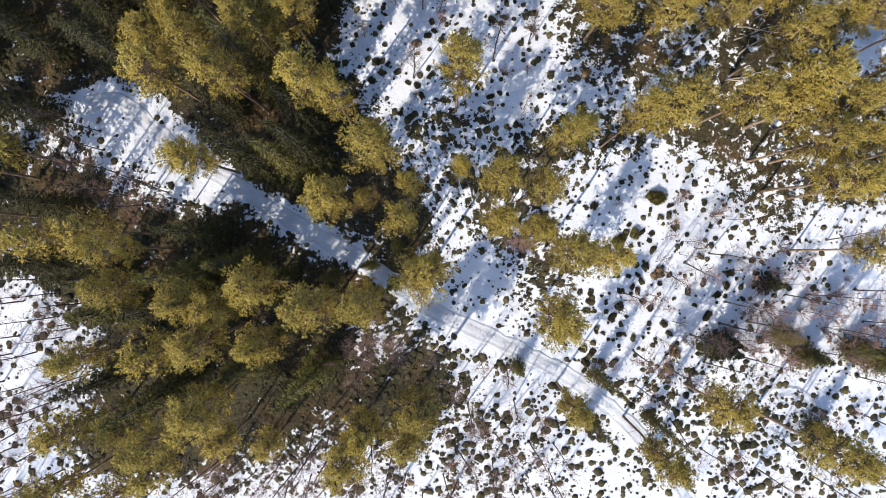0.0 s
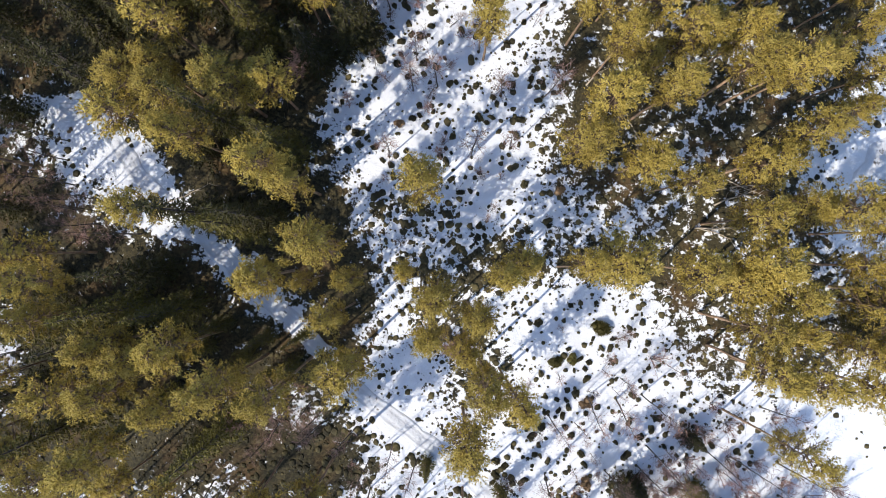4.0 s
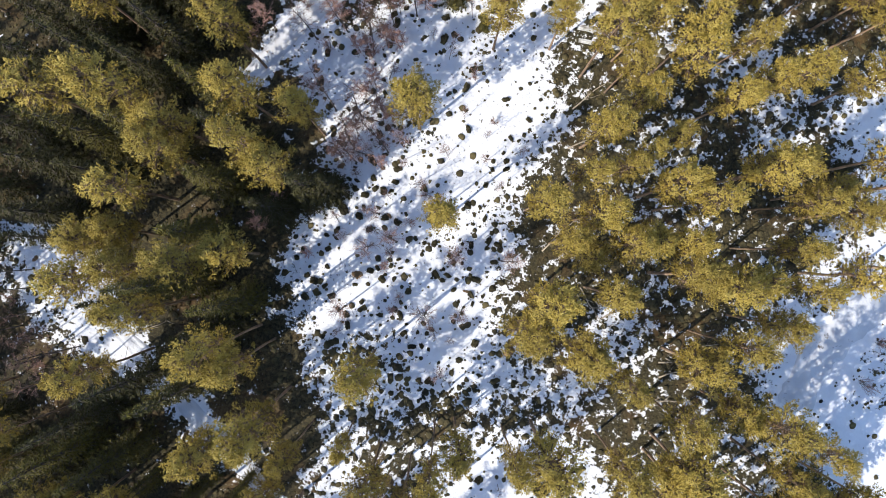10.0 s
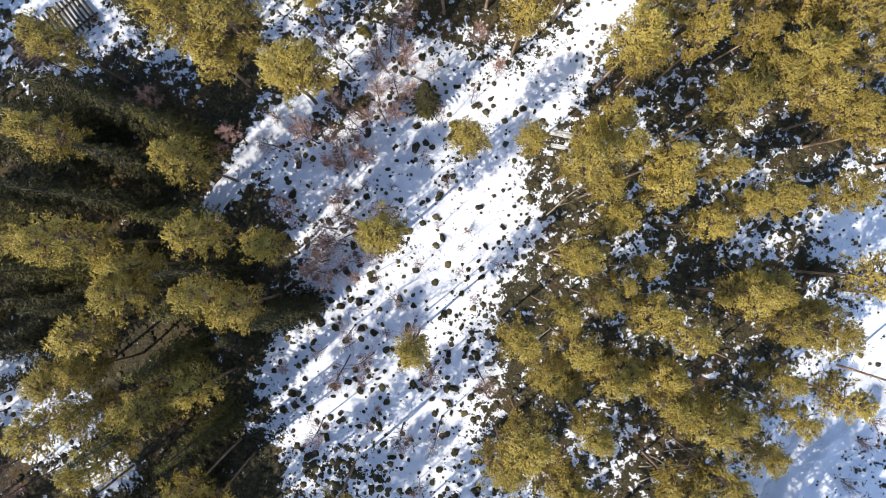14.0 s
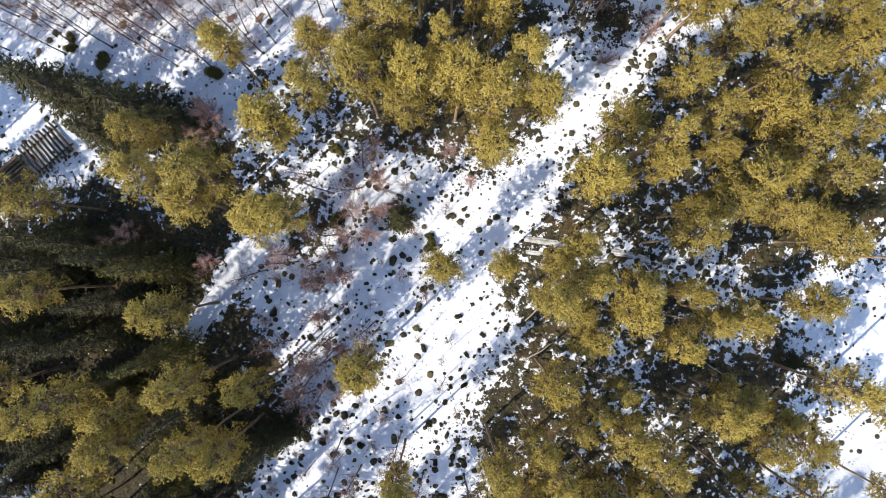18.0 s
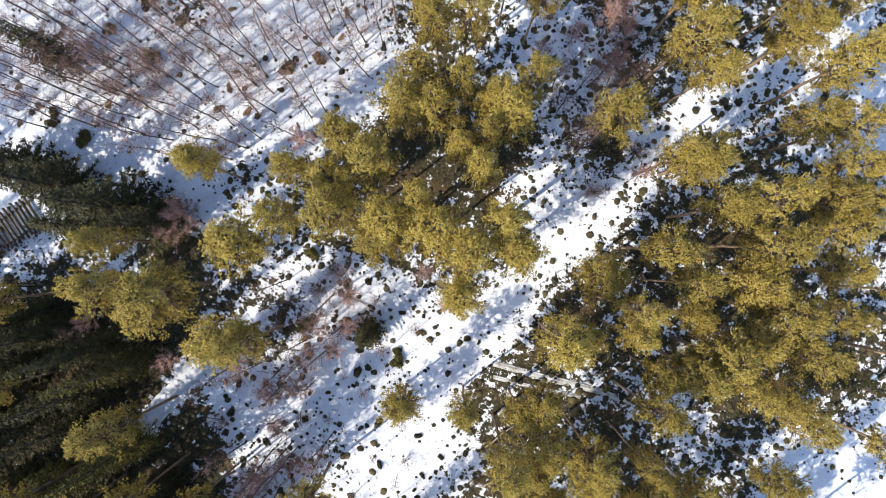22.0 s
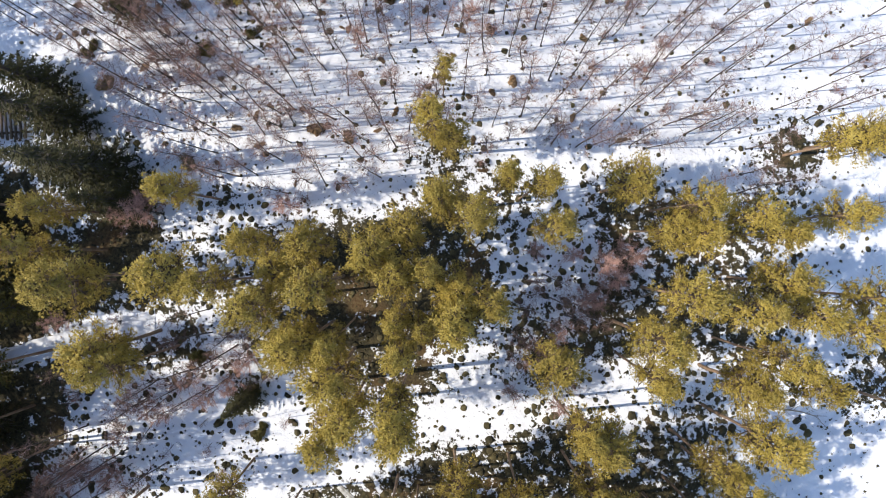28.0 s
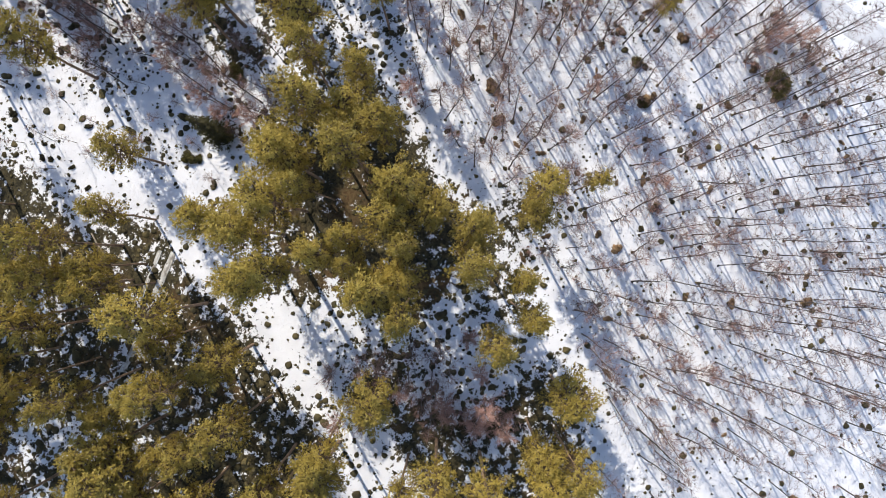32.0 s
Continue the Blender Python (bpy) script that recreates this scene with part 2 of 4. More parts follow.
GROVES.append([
    (-20.0, -3.0, 14.9, 1.88), 
    (-28.2, -1.4, 12.6, 2.11), (4.8, -1.2, 13.6, 1.87), (-23.4, -1.0, 15.1, 1.61), (-19.0, -0.7, 14.1, 1.61),
    (-12.1, -0.5, 18.0, 1.85), (-21.3, -0.4, 14.5, 1.83), (-8.5, -0.0, 17.9, 1.68), (-26.0, 0.3, 14.9, 1.61),
    (-16.2, 0.6, 15.5, 1.70), (-22.9, 1.3, 14.5, 1.83), (-4.7, 1.7, 13.8, 2.05),
    (-18.9, 2.2, 13.6, 1.68), (7.0, 2.7, 17.8, 1.35), (-25.5, 3.3, 16.0, 1.41), (5.1, 3.3, 17.9, 1.68),
])
GROVES.append([
    (26.2, 3.5, 16.0, 1.41), (3.4, 5.2, 13.1, 1.33), (-6.0, 5.3, 15.6, 1.25), (0.7, 5.5, 14.6, 1.41),
    (-11.6, 6.8, 15.3, 1.80), (-9.1, 7.0, 11.8, 0.87), (3.2, 7.5, 15.9, 1.42), (0.5, 7.8, 16.7, 1.56),
    (-5.6, 7.9, 13.6, 1.05), (25.9, 7.9, 15.7, 1.61), (23.7, 8.5, 15.4, 1.76), (-2.3, 9.1, 11.8, 0.98),
    (-14.8, 9.7, 17.0, 1.72), (-20.6, 9.7, 14.5, 1.61), (-17.5, 9.9, 18.2, 2.00), (-8.4, 10.0, 17.9, 1.85),
    (-13.6, 10.6, 18.4, 1.66), (24.3, 10.9, 13.9, 1.60), (4.3, 10.9, 18.7, 1.15), (22.4, 11.0, 14.7, 1.58),
])
GROVES.append([
    (5.8, 11.7, 13.7, 1.49), (32.1, 12.0, 14.7, 1.78), (9.9, 12.1, 15.9, 1.21), (12.2, 13.2, 15.8, 2.13),
    (-10.9, 13.5, 16.6, 1.57), (24.3, 13.6, 14.8, 1.78), (22.1, 13.8, 11.8, 2.15), (-14.7, 13.9, 13.2, 1.70),
    (17.8, 14.0, 14.4, 1.61), (29.1, 14.2, 16.2, 1.96), (-12.4, 14.3, 18.3, 1.67), (-20.6, 14.7, 14.7, 1.43),
    (-18.2, 14.9, 16.1, 1.76), (-2.4, 15.1, 17.1, 1.72), (22.3, 15.3, 14.6, 2.19), (32.5, 15.6, 15.5, 1.80),
    (-13.7, 16.4, 15.3, 1.72), (-17.5, 16.9, 18.6, 1.65), (29.0, 16.9, 14.0, 1.63), (34.2, 17.0, 14.7, 1.62),
])
GROVES.append([
    (-27.2, 17.4, 14.4, 1.63), (-20.3, 17.5, 14.6, 1.72), (-24.6, 18.2, 11.7, 1.95), (20.9, 18.3, 14.2, 1.62),
    (-29.7, 18.7, 11.9, 1.95), (-16.8, 18.9, 14.8, 1.91), (-22.3, 19.3, 11.8, 1.56),
    (29.9, 19.5, 14.5, 1.5), (15.6, 19.8, 13.8, 1.36), (-14.4, 20.1, 11.8, 1.76),
    (24.9, 20.1, 11.8, 1.6), (26.6, 20.2, 14.9, 1.98), (-18.1, 20.7, 12.7, 1.91), (12.9, 20.9, 11.8, 2.09),
    (8.5, 21.2, 11.8, 2.09), (21.1, 22.6, 11.8, 2.09), (-26.6, 22.9, 11.8, 1.76),
])
GROVES.append([
    (9.1, 23.9, 15.6, 1.95), (22.8, 24.7, 14.6, 1.49), (-18.0, 25.0, 11.5, 1.96), (13.2, 25.6, 15.1, 1.64),
    (-20.2, 25.6, 14.9, 1.81), (-27.5, 25.6, 16.0, 1.76), (-21.6, 26.1, 14.3, 1.66), (25.6, 26.9, 12.5, 1.57),
    (-24.5, 27.2, 14.2, 1.85), (-12.5, 27.2, 15.1, 1.81), (-0.1, 27.6, 14.1, 1.48), (-14.1, 27.6, 18.1, 1.51),
    (11.1, 27.9, 10.9, 1.63), (-20.4, 28.0, 14.0, 1.85), (9.2, 28.3, 13.9, 1.36),
    (20.1, 28.4, 16.2, 1.6), (18.1, 28.4, 14.2, 2.01), (-16.4, 28.6, 17.2, 1.71), (13.0, 29.0, 14.9, 1.48),
])
GROVES.append([
    (-23.1, 29.0, 18.7, 1.98), (21.7, 29.0, 14.5, 1.67), (14.1, 30.1, 13.4, 1.71), (26.5, 30.2, 13.3, 1.37),
    (6.4, 30.4, 15.5, 1.63), (17.3, 30.4, 13.8, 1.53), (10.6, 30.8, 15.3, 1.64), (-28.2, 31.2, 16.3, 1.73),
    (-15.9, 31.4, 16.1, 1.76), (-11.9, 31.5, 13.5, 1.50), (-19.9, 31.5, 14.5, 1.65), (24.3, 32.5, 14.2, 1.34),
    (8.4, 32.9, 16.3, 1.27), (16.9, 33.6, 16.5, 1.43), (15.3, 34.3, 14.5, 1.84), (11.5, 34.3, 14.3, 1.17),
    (-4.3, 34.4, 13.5, 1.87), (-24.6, 34.8, 14.3, 1.84), (-27.8, 35.1, 15.3, 1.80), (-18.5, 35.6, 15.4, 1.79),
])
GROVES.append([
    (12.4, 35.9, 14.3, 1.0), (24.8, 36.1, 14.3, 1.34), (28.9, 36.6, 11.8, 1.77), (9.3, 36.9, 13.9, 1.69),
    (14.1, 37.2, 13.6, 1.02), (21.0, 37.2, 14.3, 1.85), (26.4, 37.5, 11.1, 1.45), (-21.7, 38.0, 15.2, 1.73),
    (22.8, 38.2, 12.2, 1.94), (-27.6, 38.7, 14.1, 1.73), (11.5, 39.9, 11.8, 1.6), (-29.8, 41.2, 14.4, 1.73),
    (17.6, 41.7, 13.5, 1.54), (9.9, 42.0, 13.0, 1.38), (13.4, 42.4, 15.6, 1.63), (7.5, 42.7, 17.4, 1.7),
    (-0.3, 42.8, 11.2, 1.50), (19.3, 43.1, 13.1, 1.38), (-19.6, 43.7, 11.8, 1.95), (-13.8, 43.8, 13.7, 2.24),
])
GROVES.append([
    (20.8, 44.2, 14.5, 1.67), (-11.8, 44.2, 15.5, 1.64), (4.3, 44.2, 11.5, 1.37), (13.2, 44.7, 16.2, 1.6),
    (9.7, 44.8, 15.9, 1.45), (-22.0, 44.8, 15.5, 1.73), (8.0, 45.2, 11.8, 1.42), (16.7, 45.3, 14.7, 1.16),
    (-18.7, 45.8, 15.5, 2.30), (27.3, 46.3, 11.4, 1.79), (9.1, 46.6, 13.8, 1.36),
    (-23.1, 47.9, 14.4, 1.47), (16.1, 48.7, 15.6, 1.46), (-14.8, 50.4, 13.5, 2.30),
    (16.9, 51.1, 11.8, 1.6), (27.2, 51.3, 12.2, 1.76), (8.7, 51.3, 17.1, 2.03), (10.5, 52.0, 11.8, 1.42),
])
GROVES.append([
    (1.2, 52.1, 15.2, 1.72), (22.1, 52.2, 14.3, 1.34), (25.1, 52.2, 11.8, 1.77), (18.7, 52.4, 14.3, 2.01),
    (-11.9, 53.1, 15.7, 1.52), (13.5, 53.2, 15.3, 1.31), (19.6, 53.8, 14.7, 1.99),
    (-5.3, 54.1, 14.0, 2.04), (-8.6, 54.5, 17.0, 1.89), (0.6, 54.6, 17.8, 2.06), (-19.0, 54.9, 14.1, 1.55),
    (12.4, 55.0, 17.8, 1.23), (22.6, 55.2, 11.8, 2.09), (-2.0, 55.5, 17.8, 2.06), (-4.9, 55.6, 17.4, 1.87),
    (25.2, 55.7, 14.0, 1.69), (3.8, 55.9, 15.1, 1.99), (17.6, 56.0, 11.8, 1.42), (10.2, 56.3, 11.8, 1.96),
])
GROVES.append([
    (-12.9, 56.5, 13.9, 1.41), (-10.3, 57.0, 12.1, 2.13), (-3.9, 57.1, 18.8, 1.10),
    (16.0, 57.6, 15.2, 1.31), (2.4, 57.7, 18.5, 1.61), (22.1, 58.1, 15.5, 1.95), (-7.3, 58.7, 17.8, 1.85),
    (25.9, 58.9, 14.4, 1.47), (20.2, 59.1, 13.4, 2.06), (-9.8, 59.6, 14.5, 1.78), (13.4, 59.6, 16.0, 1.61),
    (-0.4, 60.3, 18.7, 1.42), (-2.1, 61.2, 17.5, 1.24), (20.4, 62.1, 15.2, 2.15), (26.5, 62.2, 11.8, 1.76),
    (-0.3, 62.6, 18.1, 0.98), (-6.7, 62.7, 16.9, 1.89), (-4.0, 63.1, 16.9, 1.68), (16.2, 63.3, 15.4, 1.79),
])
GROVES.append([
    (0.2, 64.1, 18.8, 1.96), (17.8, 64.2, 18.6, 1.65), (-3.2, 64.8, 18.8, 1.20), (24.9, 65.1, 13.3, 1.89),
    (-0.7, 65.3, 14.3, 1.79), (-6.5, 65.4, 14.3, 1.79), (12.3, 65.8, 14.7, 1.62), (23.4, 66.3, 14.1, 1.85),
    (0.6, 66.5, 18.3, 1.42), (14.4, 66.5, 13.4, 2.26), (25.5, 67.0, 13.9, 1.58), (-28.1, 67.2, 14.3, 1.66),
    (7.9, 67.4, 14.3, 2.02), (23.4, 68.5, 15.2, 1.77), (-6.1, 68.8, 16.5, 1.79), (-4.3, 69.4, 18.7, 1.61),
    (22.6, 71.4, 15.0, 1.81), (-10.8, 71.5, 15.7, 1.42), (20.8, 71.6, 12.9, 1.71), (-9.4, 72.2, 12.4, 1.54),
])
GROVES.append([
    (12.8, 72.3, 14.1, 1.63), (-4.2, 73.1, 16.3, 1.23), (-0.2, 73.3, 16.7, 1.46), (10.6, 73.9, 15.3, 2.16),
    (-27.9, 74.2, 10.8, 0.97), (-2.7, 74.4, 16.4, 1.23), (-13.6, 75.1, 11.0, 0.88), (21.0, 75.1, 16.0, 2.11),
    (18.2, 77.1, 12.6, 2.30), (9.9, 77.6, 15.6, 2.14), (17.1, 79.5, 15.8, 1.58), (13.0, 79.6, 15.7, 1.60),
    (5.6, 79.9, 12.7, 1.53), (1.4, 80.2, 11.8, 1.95), (20.4, 80.5, 14.3, 1.62), (7.3, 81.0, 13.6, 1.87),
    (5.3, 82.3, 15.4, 1.58), (16.2, 83.1, 14.6, 1.77), (14.0, 83.8, 12.5, 2.11), (8.8, 84.4, 14.7, 1.62),
])
GROVES.append([(9.1, 94.2, 12.5, 1.9), (9.8, 95.9, 12.0, 1.5), (11.2, 86.0, 12.5, 1.7), (13.1, 90.2, 12.5, 1.7)])
GROVES.append([(30.2, 10.8, 12.5, 1.7), (32.7, 8.6, 12.5, 1.8)])
GROVES.append([
    (19.0, 85.2, 14.9, 1.62), (17.7, 86.7, 15.9, 1.77),
])
# tracks, woods and single plants
ROADS = [
    ([(-33.8, 15.4), (-30.7, 15.9), (-25.6, 11.2), (-20.4, 8.3), (-16.0, 5.5), (-10.3, 2.4), (-4.5, -1.8), (2.2, -4.7), (7.5, -7.3), (12.8, -11.6), (16.7, -16.1), (19.6, -21.3)], 1.6),
    ([(-14.4, 43.7), (-17.1, 40.1), (-19.0, 35.2), (-20.5, 31.8)], 1.9),
    ([(-36.9, 76.8), (-37.3, 82.2), (-36.8, 89.0), (-36.1, 95.5)], 2.4),
    ([(42.5, 36.5), (37.0, 31.0), (34.0, 25.6), (33.3, 20.9)], 3.2),
]
VIEW_GAPS = [
    [(-27.5, 12.5), (-21.7, 16.5), (-20.4, 14.0), (-21.8, 11.8), (-20.2, 8.8), (-16.1, 7.4), (-13.9, 5.0), (-17.6, 4.6), (-24.9, 8.4)],
    [(-34.5, 11.5), (-26.8, 11.9), (-22.7, 8.1), (-17.6, 5.0), (-14.6, 3.3), (-18.3, 4.8), (-21.2, 4.4), (-23.8, 4.8), (-28.6, 4.9), (-34.5, 4.9)],
    [(3.4, 47.9), (7.9, 48.5), (14.1, 48.7), (14.1, 47.1), (8.5, 46.4), (4.0, 45.9)],
    [(3.2, 46.9), (15.9, 47.9), (16.2, 46.3), (3.6, 45.0)],
]
GLADE_LINE = [(-31.4, 15.2), (-28.8, 16.9), (-27.8, 14.0), (-25.1, 10.5), (-22.5, 8.8)]
TUFTY = [
    ([(-43.7, 4.1), (-32.3, 2.3), (-30.8, -6.3), (-32.2, -12.1), (-20.7, -13.9), (-20.6, -21.6), (-43.5, -21.7)], 500),
    ([(-10.2, -4.3), (11.9, -6.0), (34.4, -8.8), (37.0, -22.2), (-14.9, -22.5)], 800),
    ([(-8.0, 15.4), (6.9, 13.6), (5.0, 8.8), (-3.6, 8.7)], 150),
    ([(9.0, 22.0), (30.0, 24.0), (30.0, 62.0), (17.0, 58.0), (8.5, 50.0)], 700),
    ([(10.0, 52.0), (24.0, 62.0), (30.0, 80.0), (20.0, 84.0), (12.0, 66.0)], 260),
    ([(5.8, 61.9), (-2.5, 69.9), (3.6, 81.7), (12.6, 73.0)], 120),
]
SNOW_LANE = [(-2.0, 28.2), (1.7, 40.2), (3.1, 47.6), (6.8, 54.2), (12.4, 64.8), (16.5, 72.8), (19.9, 77.5)]
DEADFALLS = [(23.4, 22.1, -8, 1.0), (22.2, 17.8, -6, 0.9), (22.5, 18.3, 15, 1.1), (23.5, 21.4, 35, 1.2), (9.8, 29.4, 61, 1.1), (31.3, 8.1, 2, 1.2), (10.5, 77.0, 71, 1.1), (26.5, 80.8, 41, 1.3), (14.3, 24.1, -41, 1.0), (16.7, 24.6, 43, 0.9), (8.9, 41.7, 55, 1.1), (9.9, 38.0, 46, 1.1), (24.5, 39.5, -18, 1.0), (-6.0, 48.1, -11, 0.8), (23.6, 21.5, -6, 1.0), (24.4, 23.8, 26, 0.9), (23.4, 22.1, 18, 1.2), (-21.6, 11.1, 37, 1.0)]
RUTS = [
    ([(6.1, 46.8), (10.8, 47.1), (15.2, 47.5), (18.2, 47.3)], 0.55),
    ([(6.2, 45.7), (11.1, 46.1), (14.0, 46.5)], 0.4),
]
TYRE_MARKS = [[(26.2 + r * math.cos(radians(a)), -10.6 + r * math.sin(radians(a))) for a in range(-150, 121, 15)] for r in (2.0, 2.7)]
TYRE_MARKS += [[(22.6 + k * 0.7, -8.6 - k * 0.25), (24.0 + k * 0.7, -7.0 - k * 0.25), (25.4 + k * 0.7, -5.2 - k * 0.25)] for k in (0, 1, 2)]
TYRE_MARKS += [[(-36.8, 78.8), (-36.6, 81.4), (-36.6, 84.7), (-36.4, 89.2), (-36.3, 93.9)], [(-37.8, 79.2), (-37.7, 81.7), (-37.7, 85.0), (-37.5, 89.5), (-37.5, 94.1)]]
SPRUCES = [(-10.6, 26.6, 14, 2.2), (-26.2, 49.6, 14, 3.4), (-31.8, 49.7, 13, 3.0), (-23.2, 49.3, 11, 2.6), (-29.0, 47.2, 10, 2.4), (-35.1, 50.3, 13, 2.6), (-36.0, 59.6, 11, 2.0), (-4.6, 46.1, 7.6, 1.6), (19.4, -4.6, 6, 1.6), (27.7, -11.5, 6, 1.5), (23.8, 0.6, 4, 1.1), (-38.4, 83.8, 5, 1.4), (-41.9, 81.6, 5, 1.4), (20.1, -4.1, 4.5, 1.1), (-13.3, 24.2, 11, 2.0), (30.8, 41.5, 4, 1.0), (-9.5, 27.3, 10, 1.7), (-30.8, 38.5, 13, 2.2), (-28.4, 38.5, 13, 2.0), (-30.4, 36.0, 13, 2.2), (35.3, 15.3, 11, 2.0), (34.4, 12.4, 10, 1.8), (37.2, 13.4, 10, 1.9)]
SLENDER = [(9.3, -6.9, 11, 0.85), (13.9, -10.6, 11, 0.8), (8.8, -10.5, 10.5, 0.8), (14.3, -13.5, 10, 0.8), (2.9, -6.4, 5, 0.8), (27.0, -5.3, 5, 1.5), (25.0, -3.6, 4.5, 1.3), (33.0, -5.6, 5.5, 1.7), (31.0, -4.8, 4.5, 1.4)]
SLENDER += [(-15.9, 1.4, 12, 0.8), (-13.4, -0.9, 12, 0.9), (-12.1, 1.2, 11, 0.75), (-9.6, -0.6, 12, 0.85), (-9.2, 2.1, 10, 0.7), (-7.2, 0.6, 11, 0.8), (-15.0, -2.7, 12, 0.85), (-11.4, -2.0, 11, 0.8), (-7.1, 3.6, 8, 0.7), (-16.9, -0.7, 12, 0.9)]
BIRCH_WOODS = []
BIRCH_WOODS.append(([(-45.4, 71.2), (-13.7, 82.4), (-10.5, 71.8), (-12.1, 63.6), (-18.7, 56.2), (-29.1, 54.1), (-40.1, 56.3)], 118, 1.3))
BIRCH_WOODS.append(([(-34.3, 69.4), (-39.7, 75.6), (-37.8, 88.0), (-29.5, 95.3), (-21.4, 85.3)], 34, 1.0))
BIRCH_WOODS.append(([(-43.8, 13.9), (-33.8, 14.5), (-28.5, 9.5), (-17.9, 3.3), (-29.9, 3.7), (-43.7, 5.3)], 16, 1.5))
BIRCH_WOODS.append(([(-45.3, 61.2), (-28.1, 66.0), (-26.9, 59.9), (-40.4, 50.6), (-42.5, 51.0)], 36, 0.85))
BIRCH_WOODS.append(([(-43.7, 4.1), (-32.3, 2.3), (-30.8, -6.3), (-32.2, -12.1), (-20.7, -13.9), (-20.6, -21.6), (-43.5, -21.7)], 44, 1.0))
BIRCH_WOODS.append(([(-42.9, 59.9), (-16.9, 67.2), (-19.1, 60.5), (-26.4, 54.5), (-34.3, 55.8), (-41.5, 54.8)], 24, 1.1))
BIRCH_WOODS.append(([(6.9, 95.8), (3.5, 108.6), (20.0, 108.0), (19.6, 96.3)], 18, 1.2))
BIRCH_WOODS.append(([(-21.5, 55.0), (-38.4, 74.1), (-36.4, 89.3), (-13.2, 109.7), (4.5, 89.6), (-4.0, 78.8), (-10.0, 69.6), (-14.3, 61.4)], 215, 1.25))
BIRCH_WOODS.append(([(-22.7, -4.6), (-9.0, -1.8), (-9.1, -16.2), (-23.3, -17.0)], 24, 1.3))
BIRCH_WOODS.append(([(-38.6, 5.2), (-19.7, 5.9), (-11.9, 0.2), (-9.4, -8.1), (-32.5, -15.1)], 45, 1.4))
BIRCH_WOODS.append(([(-41.4, 29.3), (-31.1, 30.3), (-26.2, 18.6), (-37.4, 15.4)], 20, 1.4))
BIRCH_WOODS.append(([(-6.2, 77.8), (-31.8, 103.7), (-1.6, 118.4), (12.5, 89.6)], 45, 1.5))
BIRCH_WOODS.append(([(20.0, 23.3), (27.6, 23.8), (28.2, 13.3), (20.6, 12.9)], 9, 1.2))
BIRCH_WOODS.append(([(-4.4, 58.6), (2.2, 60.4), (2.2, 52.9), (-1.5, 51.9)], 9, 1.0))
BIRCH_WOODS.append(([(-61.5, 73.2), (-47.8, 78.0), (-40.1, 56.3), (-51.5, 52.2)], 12, 2.0))
BIRCH_WOODS.append(([(-19.6, 47.7), (-6.6, 51.5), (-6.5, 44.0), (-10.8, 38.2), (-18.7, 39.4), (-21.6, 44.1)], 16, 1.4))
BIRCH_WOODS.append(([(-12.7, 32.6), (-7.7, 34.5), (-6.7, 30.8), (-11.3, 29.5)], 5, 1.0))
BIRCH_WOODS.append(([(14.2, 4.5), (31.0, 4.6), (34.0, -4.9), (21.5, -17.5), (11.9, -11.8)], 16, 2.0))
BIRCH_WOODS.append(([(-9.0, 25.1), (-2.1, 29.1), (5.3, 27.8), (8.9, 18.8), (-1.7, 13.7), (-11.0, 18.0)], 9, 2.0))
BIRCH_WOODS.append(([(-35.6, 41.9), (-22.0, 40.9), (-21.9, 33.5), (-33.9, 33.9)], 14, 1.5))
BIRCH_WOODS.append(([(2.9, 71.7), (12.2, 74.3), (11.7, 67.1), (5.9, 64.5)], 12, 1.2))
BIRCH_WOODS.append(([(-40.9, 3.2), (-31.3, 1.3), (-32.1, -16.9), (-40.7, -16.9)], 12, 2.0))
BIRCH_WOODS.append(([(-13.3, 34.9), (-4.6, 37.6), (-3.5, 32.3), (-9.6, 29.0)], 9, 1.2))
BIRCH_WOODS.append(([(-10.0, -1.9), (4.6, -5.8), (7.7, -18.0), (-10.8, -19.1)], 30, 1.3))
BIRCH_WOODS.append(([(9.4, 0.7), (33.9, 0.8), (34.1, -21.3), (14.4, -21.4)], 22, 1.8))
RED_TREES = [(-26.9, 39.0, 6), (-26.6, 40.3, 5.5), (-21.7, 51.0, 6), (5.8, 75.9, 7.5), (6.6, 77.1, 7), (7.0, 73.1, 6), (3.5, 74.5, 5.5), (-20.7, 72.6, 6), (-21.3, 50.3, 7), (-21.7, 48.7, 6), (-7.2, 48.7, 6), (-13.0, 40.9, 6), (-9.1, 40.4, 5), (-9.1, 32.2, 5), (-7.4, 34.7, 5), (-14.1, 23.5, 5), (-19.0, 39.7, 5), (3.3, 3.8, 4.5), (-4.4, 88.2, 5), (-17.1, 80.6, 5), (-14.2, 59.5, 6), (6.8, 75.9, 7), (7.7, 72.5, 6), (1.6, 72.5, 5), (27.5, -1.7, 5.5), (2.7, 3.9, 5), (-13.2, -5.9, 5), (21.9, -1.9, 4.5), (-28.8, 78.8, 5), (-31.1, 83.4, 5.5), (-32.2, 86.1, 5), (-31.2, 71.8, 5), (-6.9, 44.4, 5), (-6.1, 46.6, 5), (-7.8, 40.4, 4.5), (-10.1, 39.2, 4.5), (-10.0, 30.2, 4), (-6.6, 30.4, 3.5), (-1.6, 52.2, 4.5), (0.3, 50.3, 4), (-8.8, 36.5, 5), (-6.7, 34.6, 4.5), (-13.8, 24.9, 4.5), (-14.4, 22.7, 4), (-10.2, 21.4, 3), (-1.9, 18.9, 3), (-3.9, 22.3, 3), (-8.8, 43.4, 4), (-11.1, 39.2, 4), (12.2, 65.3, 5), (7.5, 69.5, 5), (1.2, 75.3, 4)]
